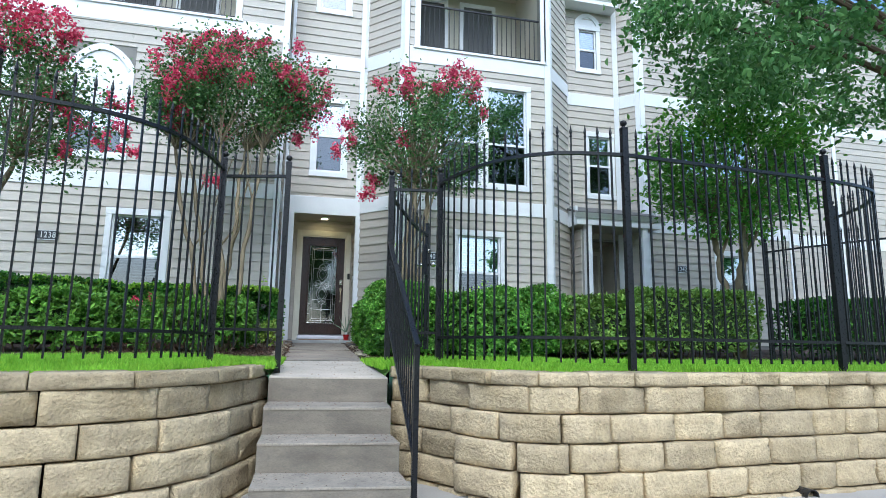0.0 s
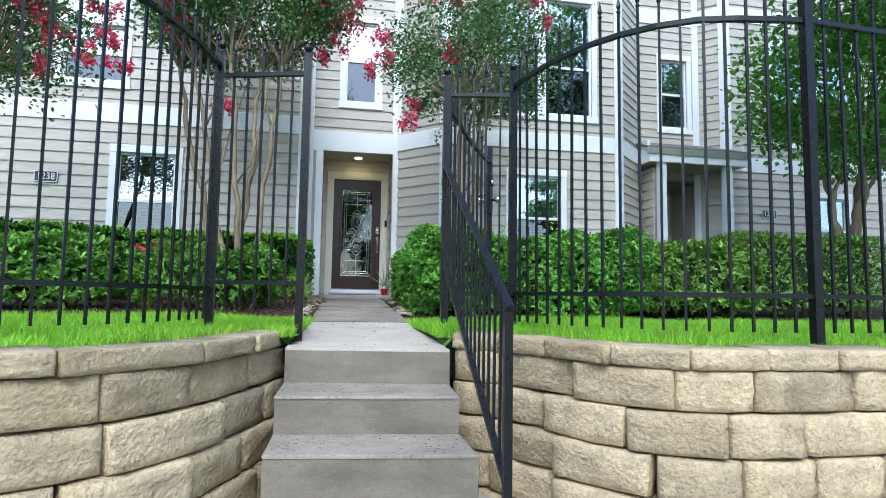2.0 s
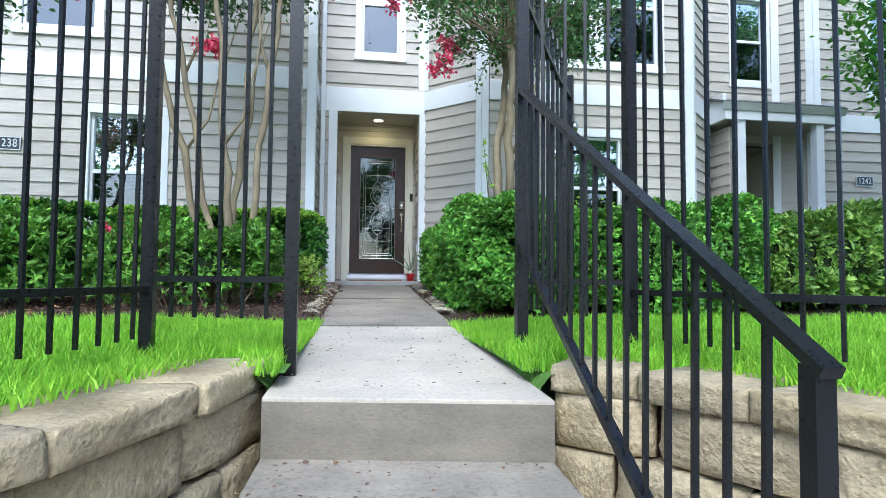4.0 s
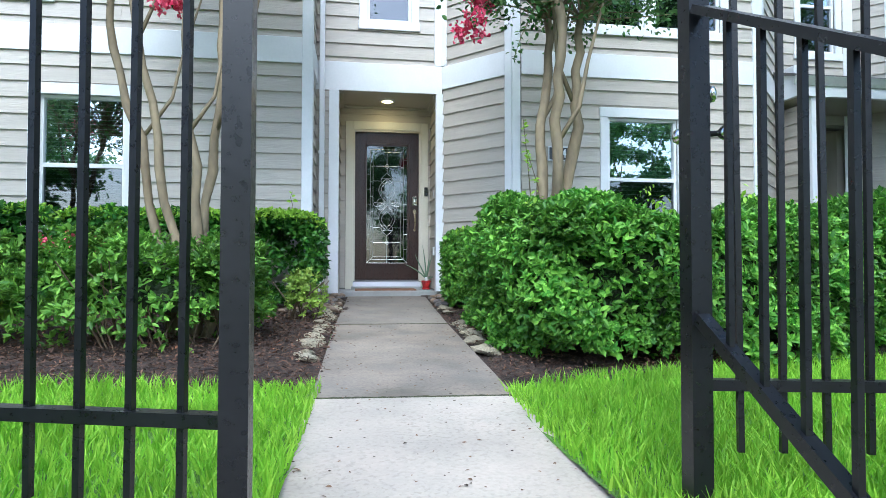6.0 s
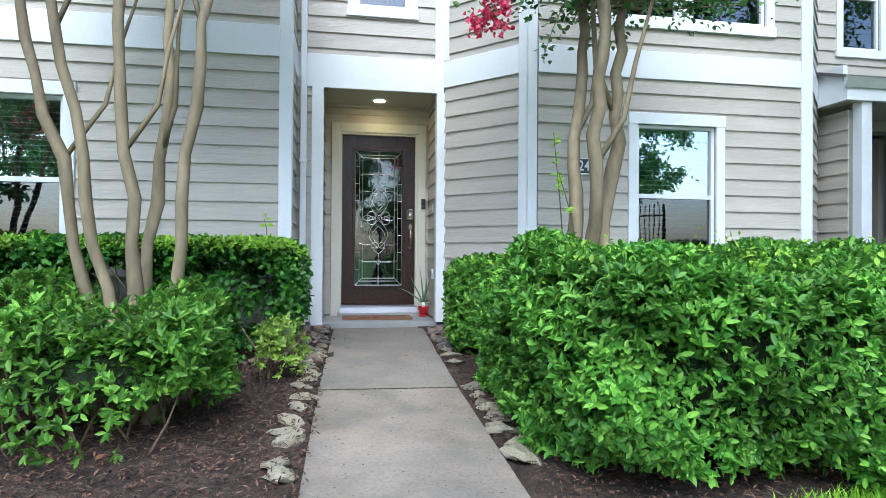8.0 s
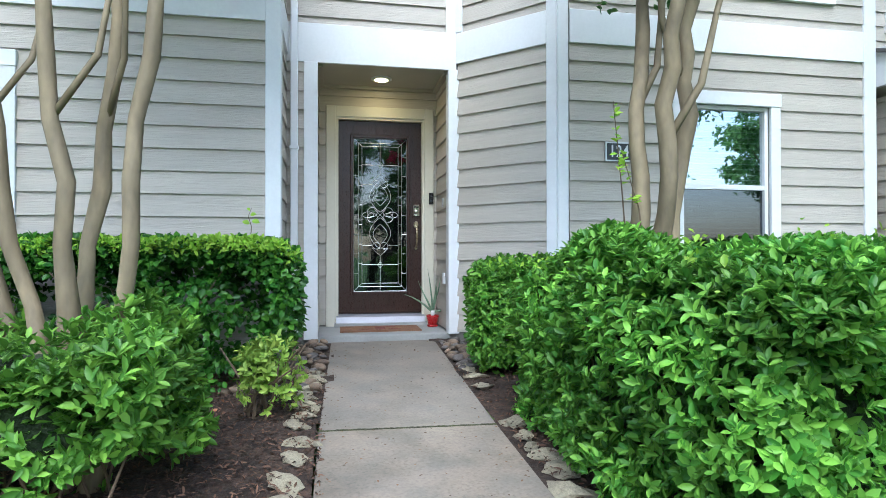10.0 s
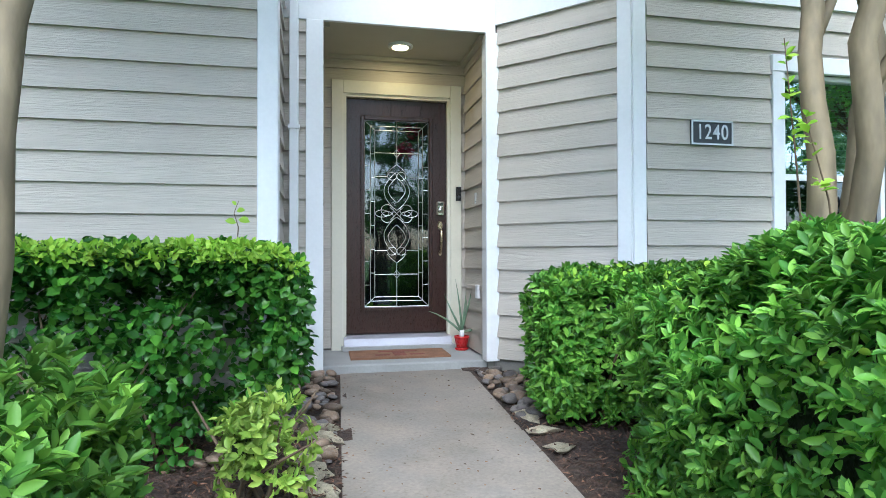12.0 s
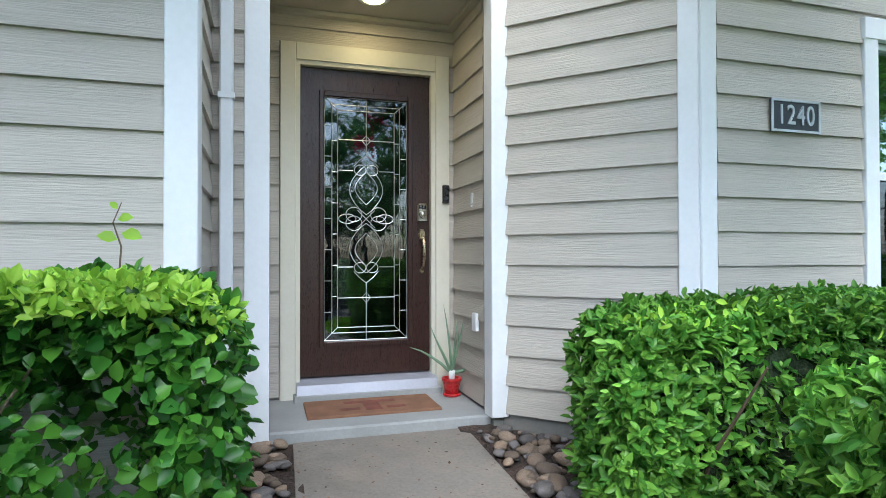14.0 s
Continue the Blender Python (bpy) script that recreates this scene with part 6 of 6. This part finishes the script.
# ---- a vine shoot above the hedge ----
sprig = thing("vine_shoot", (-1.08, -2.05, 0.80), "thin vine shoot with heart-shaped leaves above the hedge", "vine")
part("shoot", Geo().tube([(0, 0, -0.1), (0.01, 0, 0.06), (-0.01, -0.01, 0.13), (0.01, 0, 0.19)], [0.003, 0.003, 0.002, 0.0015], 5), TWIG, sprig)
for dx, dz, ax, az, L in ((0.0, 0.08, -1, 0.3, 0.055), (0.01, 0.10, 1, -0.2, 0.06), (0.0, 0.14, 1, 0.2, 0.045), (0.0, 0.17, -0.7, 0.8, 0.03)):
    V, F = leaf_geo(np.array([[dx, 0, dz]]), np.array([[ax, -0.3, az]]), np.array([[0.1, -0.9, 0.5]]), L, L * 0.7)
    part("leaf", quick_mesh("leaf", V, F, FRESH), FRESH, sprig)

# ---- stones, mulch and litter ----
ROCK = paint("pale_limestone", (0.41, 0.36, 0.26), 0.9, 0.25, 6.0, 40.0, 0.8, tint=(0.30, 0.26, 0.18), stain=0.4, stain_colour=(0.16, 0.17, 0.10), stain_scale=6.0, by_object=0.18, depth=0.012)
PEBBLE = paint("brown_river_stone", (0.20, 0.125, 0.070), 0.6, 0.25, 8.0, 70.0, 0.2, tint=(0.14, 0.115, 0.095), by_object=0.5, depth=0.004)
GREYPEBBLE = paint("grey_river_stone", (0.14, 0.122, 0.112), 0.6, 0.2, 8.0, 70.0, 0.2, tint=(0.10, 0.085, 0.082), by_object=0.4, depth=0.004)
LITTER = paint("dry_leaf_litter", (0.13, 0.075, 0.04), 0.9, 0.2, 5.0, 60.0, 0.3, by_island=0.6)


def boulder(seed, flat, rough=0.25):
    """A worn stone of about unit size."""
    bm = bmesh.new()
    bmesh.ops.create_icosphere(bm, subdivisions=2, radius=1.0)
    r = random.Random(seed)
    o = Vector((r.uniform(0, 50), r.uniform(0, 50), r.uniform(0, 50)))
    for v in bm.verts:
        d = 1 + rough * noise.noise(v.co * 0.9 + o) + rough * 0.4 * noise.noise(v.co * 2.6 + o)
        v.co = Vector((v.co.x * d, v.co.y * d, v.co.z * d * flat))
    me = bpy.data.meshes.new("stone")
    bm.to_mesh(me)
    bm.free()
    return me


flats = [boulder(i, 0.5, 0.95) for i in range(6)]
rounds = [boulder(20 + i, 0.62, 0.28) for i in range(9)]
for me in rounds:
    me.polygons.foreach_set("use_smooth", [True] * len(me.polygons))
r60 = random.Random(60)
for side in (1, 2):
    y = -1.95
    while y > -4.65:
        s = r60.uniform(0.06, 0.115)
        if not (side == 2 and -3.0 < y < -2.45):
            x = edge_x(y, side) + (-1 if side == 1 else 1) * r60.uniform(0.085, 0.13)
            st = thing("edging_stone", pose(x, y, bed_z(y) + 0.015, r60.uniform(-8, 8), r60.uniform(-8, 8), r60.uniform(0, 360)),
                       "rough pale limestone edging stone beside the walk", "stone", "edging stones along the walk")
            ob = part("stone", flats[r60.randrange(6)], ROCK, st)
            ob.scale = (s * r60.uniform(0.8, 1.25), s * r60.uniform(0.55, 0.9), s * r60.uniform(0.45, 0.8))
        y -= s * r60.uniform(1.7, 2.6)
gravel = thing("river_stones", (0, -1.4, -0.2), "bed of smooth brown river stones beside the walk", "stones")
placed = 0
while placed < 300:
    if r60.random() < 0.5:
        y = r60.uniform(-2.5, -0.78)
        x = edge_x(y, 1) - 0.04 - r60.random() ** 1.3 * (0.42 if y > -2.2 else 0.7)
    else:
        y = r60.uniform(-2.0, -0.84)
        x = edge_x(y, 2) + 0.04 + r60.random() ** 1.2 * 0.6
        if y > -0.80 - (x - 0.66) * 1.05 - 0.05:
            continue
    s = 0.017 + 0.034 * r60.random() ** 2
    pick = r60.randrange(9)
    ob = part("stone", rounds[pick], PEBBLE if pick < 6 else GREYPEBBLE, gravel)
    ob.matrix_basis = Matrix.Translation((x, y + 1.4, bed_z(y) + 0.2 + s * 0.35 + r60.uniform(0, 0.02))) @ pose(0, 0, 0, r60.uniform(-20, 20), r60.uniform(-20, 20), r60.uniform(0, 360)) @ Matrix.Diagonal((s * 1.25, s, s, 1))
    placed += 1


def scatter(name, n, place, length, width, material, label, category, lift=0.012, tilt=0.25, seed=1):
    g = np.random.default_rng(seed)
    P = np.array([place(g) for _ in range(n)])
    P[:, 2] += g.uniform(0.003, lift, n)
    D = unit(np.column_stack([g.normal(size=(n, 2)), g.normal(size=n) * tilt]))
    M = unit(np.column_stack([g.normal(size=(n, 2)) * tilt, np.ones(n)]))
    V, F = leaf_geo(P, D, M, g.uniform(0.5, 1.4, n) * length, g.uniform(0.5, 1.5, n) * width, 0.08, 0.15)
    ob = part(name, quick_mesh(name, V, F, material), material, None, label, kind="stuff")
    return tagged(ob, category=category)


def in_bed(g):
    while True:
        x = g.uniform(-3.4, -0.56) if g.random() < 0.6 else g.uniform(0.40, 3.2)
        y = g.uniform(-5.3, -1.9)
        if y > lawn_edge(x) - 0.05 and on_terrace(x, y):
            return (x, y, bed_z(y) + 0.012)


def on_walk(g):
    if g.random() < 0.7:
        y = g.uniform(-7.4, -0.8)
        t = g.random() ** (1.0 if g.random() < 0.5 else 2.2)
        t = t if g.random() < 0.5 else 1 - t
        return (edge_x(y, 1) + 0.02 + (edge_x(y, 2) - edge_x(y, 1) - 0.04) * t, y, walk_z(y))
    k = int(g.integers(1, 4))
    (a, b), (c, d) = STEP_EDGES[k], STEP_EDGES[k - 1]
    u, v = g.random(), 1 - g.random() ** 2
    return (a[0] + (b[0] - a[0]) * u, a[1] + (c[1] - a[1]) * (0.05 + 0.9 * v) - 0.12 * u, a[2])


scatter("bark_mulch", 22000, in_bed, 0.032, 0.009, CHIP, "loose brown bark chips over the bed", "mulch", 0.03, 0.35, 5)
scatter("leaf_litter", 760, on_walk, 0.016, 0.009, LITTER, "tiny dry leaf litter on the walk and steps", "litter", 0.004, 0.1, 6)
FALLEN = paint("fallen_leaves", (0.30, 0.13, 0.06), 0.8, 0.3, 5.0, 40.0, 0.3, by_island=0.6)
scatter("fallen_leaves", 90, in_bed, 0.05, 0.024, FALLEN, "fallen brown and yellow leaves on the mulch", "leaves", 0.04, 0.3, 8)

# ---- porch things ----
doormat = thing("doormat", (-0.035, -0.36, -0.10), "brown coir doormat with a faded maroon emblem", "doormat")
part("mat", Geo().bevel_box(-0.40, 0.40, -0.19, 0.19, 0.0, 0.016, 0.005), MAT, doormat)
g = Geo()
g.box(-0.05, 0.05, -0.12, 0.10, 0.0162, 0.0176).box(-0.16, 0.16, 0.06, 0.11, 0.0163, 0.0178).box(-0.2, -0.08, -0.10, -0.05, 0.0164, 0.0176).box(0.08, 0.2, -0.10, -0.05, 0.0164, 0.0176)
part("emblem", g, MATMARK, doormat, "faded maroon emblem shape")
pot = thing("potted_aloe", (0.53, -0.22, -0.10), "leggy aloe in a small red glazed pot with saucer", "potted plant")
part("saucer", Geo().lathe([(0.052, 0.0), (0.060, 0.012), (0.058, 0.02), (0.045, 0.02)], 24), RED, pot, smooth=True)
part("pot", Geo().lathe([(0.046, 0.018), (0.056, 0.075), (0.062, 0.10), (0.066, 0.102), (0.066, 0.122), (0.058, 0.122), (0.055, 0.105)], 24), RED, pot, "red glazed pot", True)
part("soil", Geo().lathe([(0.055, 0.10), (0.03, 0.106)], 18), MULCH, pot)
ALOE = paint("grey_green_aloe", (0.16, 0.24, 0.15), 0.5, 0.15, 6.0, 50.0, 0.15, (1, 1, 0.4))
part("stalk", Geo().tube([(0, 0, 0.1), (0.0, -0.01, 0.17)], [0.02, 0.022], 10), TRIM, pot, "pale bare stalk", True)
for dx, dy, h, bend in ((-0.05, 0.02, 0.46, 0.02), (0.10, 0.0, 0.42, 0.05), (-0.16, -0.03, 0.34, -0.06), (0.05, 0.04, 0.36, 0.03), (-0.30, -0.05, 0.30, 0.0), (0.03, -0.05, 0.30, 0.08), (0.12, -0.06, 0.05, 0.2)):
    pts = [(0, 0, 0.15)] + [(dx * t + bend * t * (1 - t), dy * t, 0.15 + h * (t ** 0.8 if abs(dx) < 0.25 else t - 0.35 * t * t)) for t in (0.25, 0.5, 0.75, 1.0)]
    part("leaf", Geo().tube(pts, [0.014, 0.013, 0.010, 0.006, 0.001], 7, 0.5), ALOE, pot, smooth=True)

# ---- drain in the retaining wall ----
drain = thing("drain_pipe", pose(3.50, -8.80, -1.30, 90, 0, 0), "black corrugated drain pipe in the retaining wall", "drain pipe")
part("pipe", Geo().lathe([(0.06, -0.3), (0.06, 0.02), (0.052, 0.02), (0.05, -0.02), (0.05, -0.28)], 18), BLACK, drain)

# ---- siding boards, laid last ----
def lay_planks():
    """Lap boards: thin above, proud below, each cut to its stretch of wall."""
    r = random.Random(5)
    for core, u0, u1, a, b, course in PLANKS:
        runs = [(u0, u1)]
        if u1 - u0 > 4.0:
            c = u0 + (u1 - u0) * r.uniform(0.35, 0.65)
            runs = [(u0, c - 0.001), (c + 0.001, u1)]
        for p, q in runs:
            g = Geo()
            w, h = q - p, b - a
            lip, thin = 0.023 - 0.018 * (a - course) / LAP, 0.023 - 0.018 * (b - course) / LAP
            g.prism([(0, 0.003, 0.0), (0, -lip, 0.0), (0, -thin, h + 0.002), (0, 0.003, h + 0.002)],
                    [(w, 0.003, 0.0), (w, -lip, 0.0), (w, -thin, h + 0.002), (w, 0.003, h + 0.002)])
            ob = part("plank", g, SIDING, core)
            ob.location = (p, 0, a)


lay_planks()
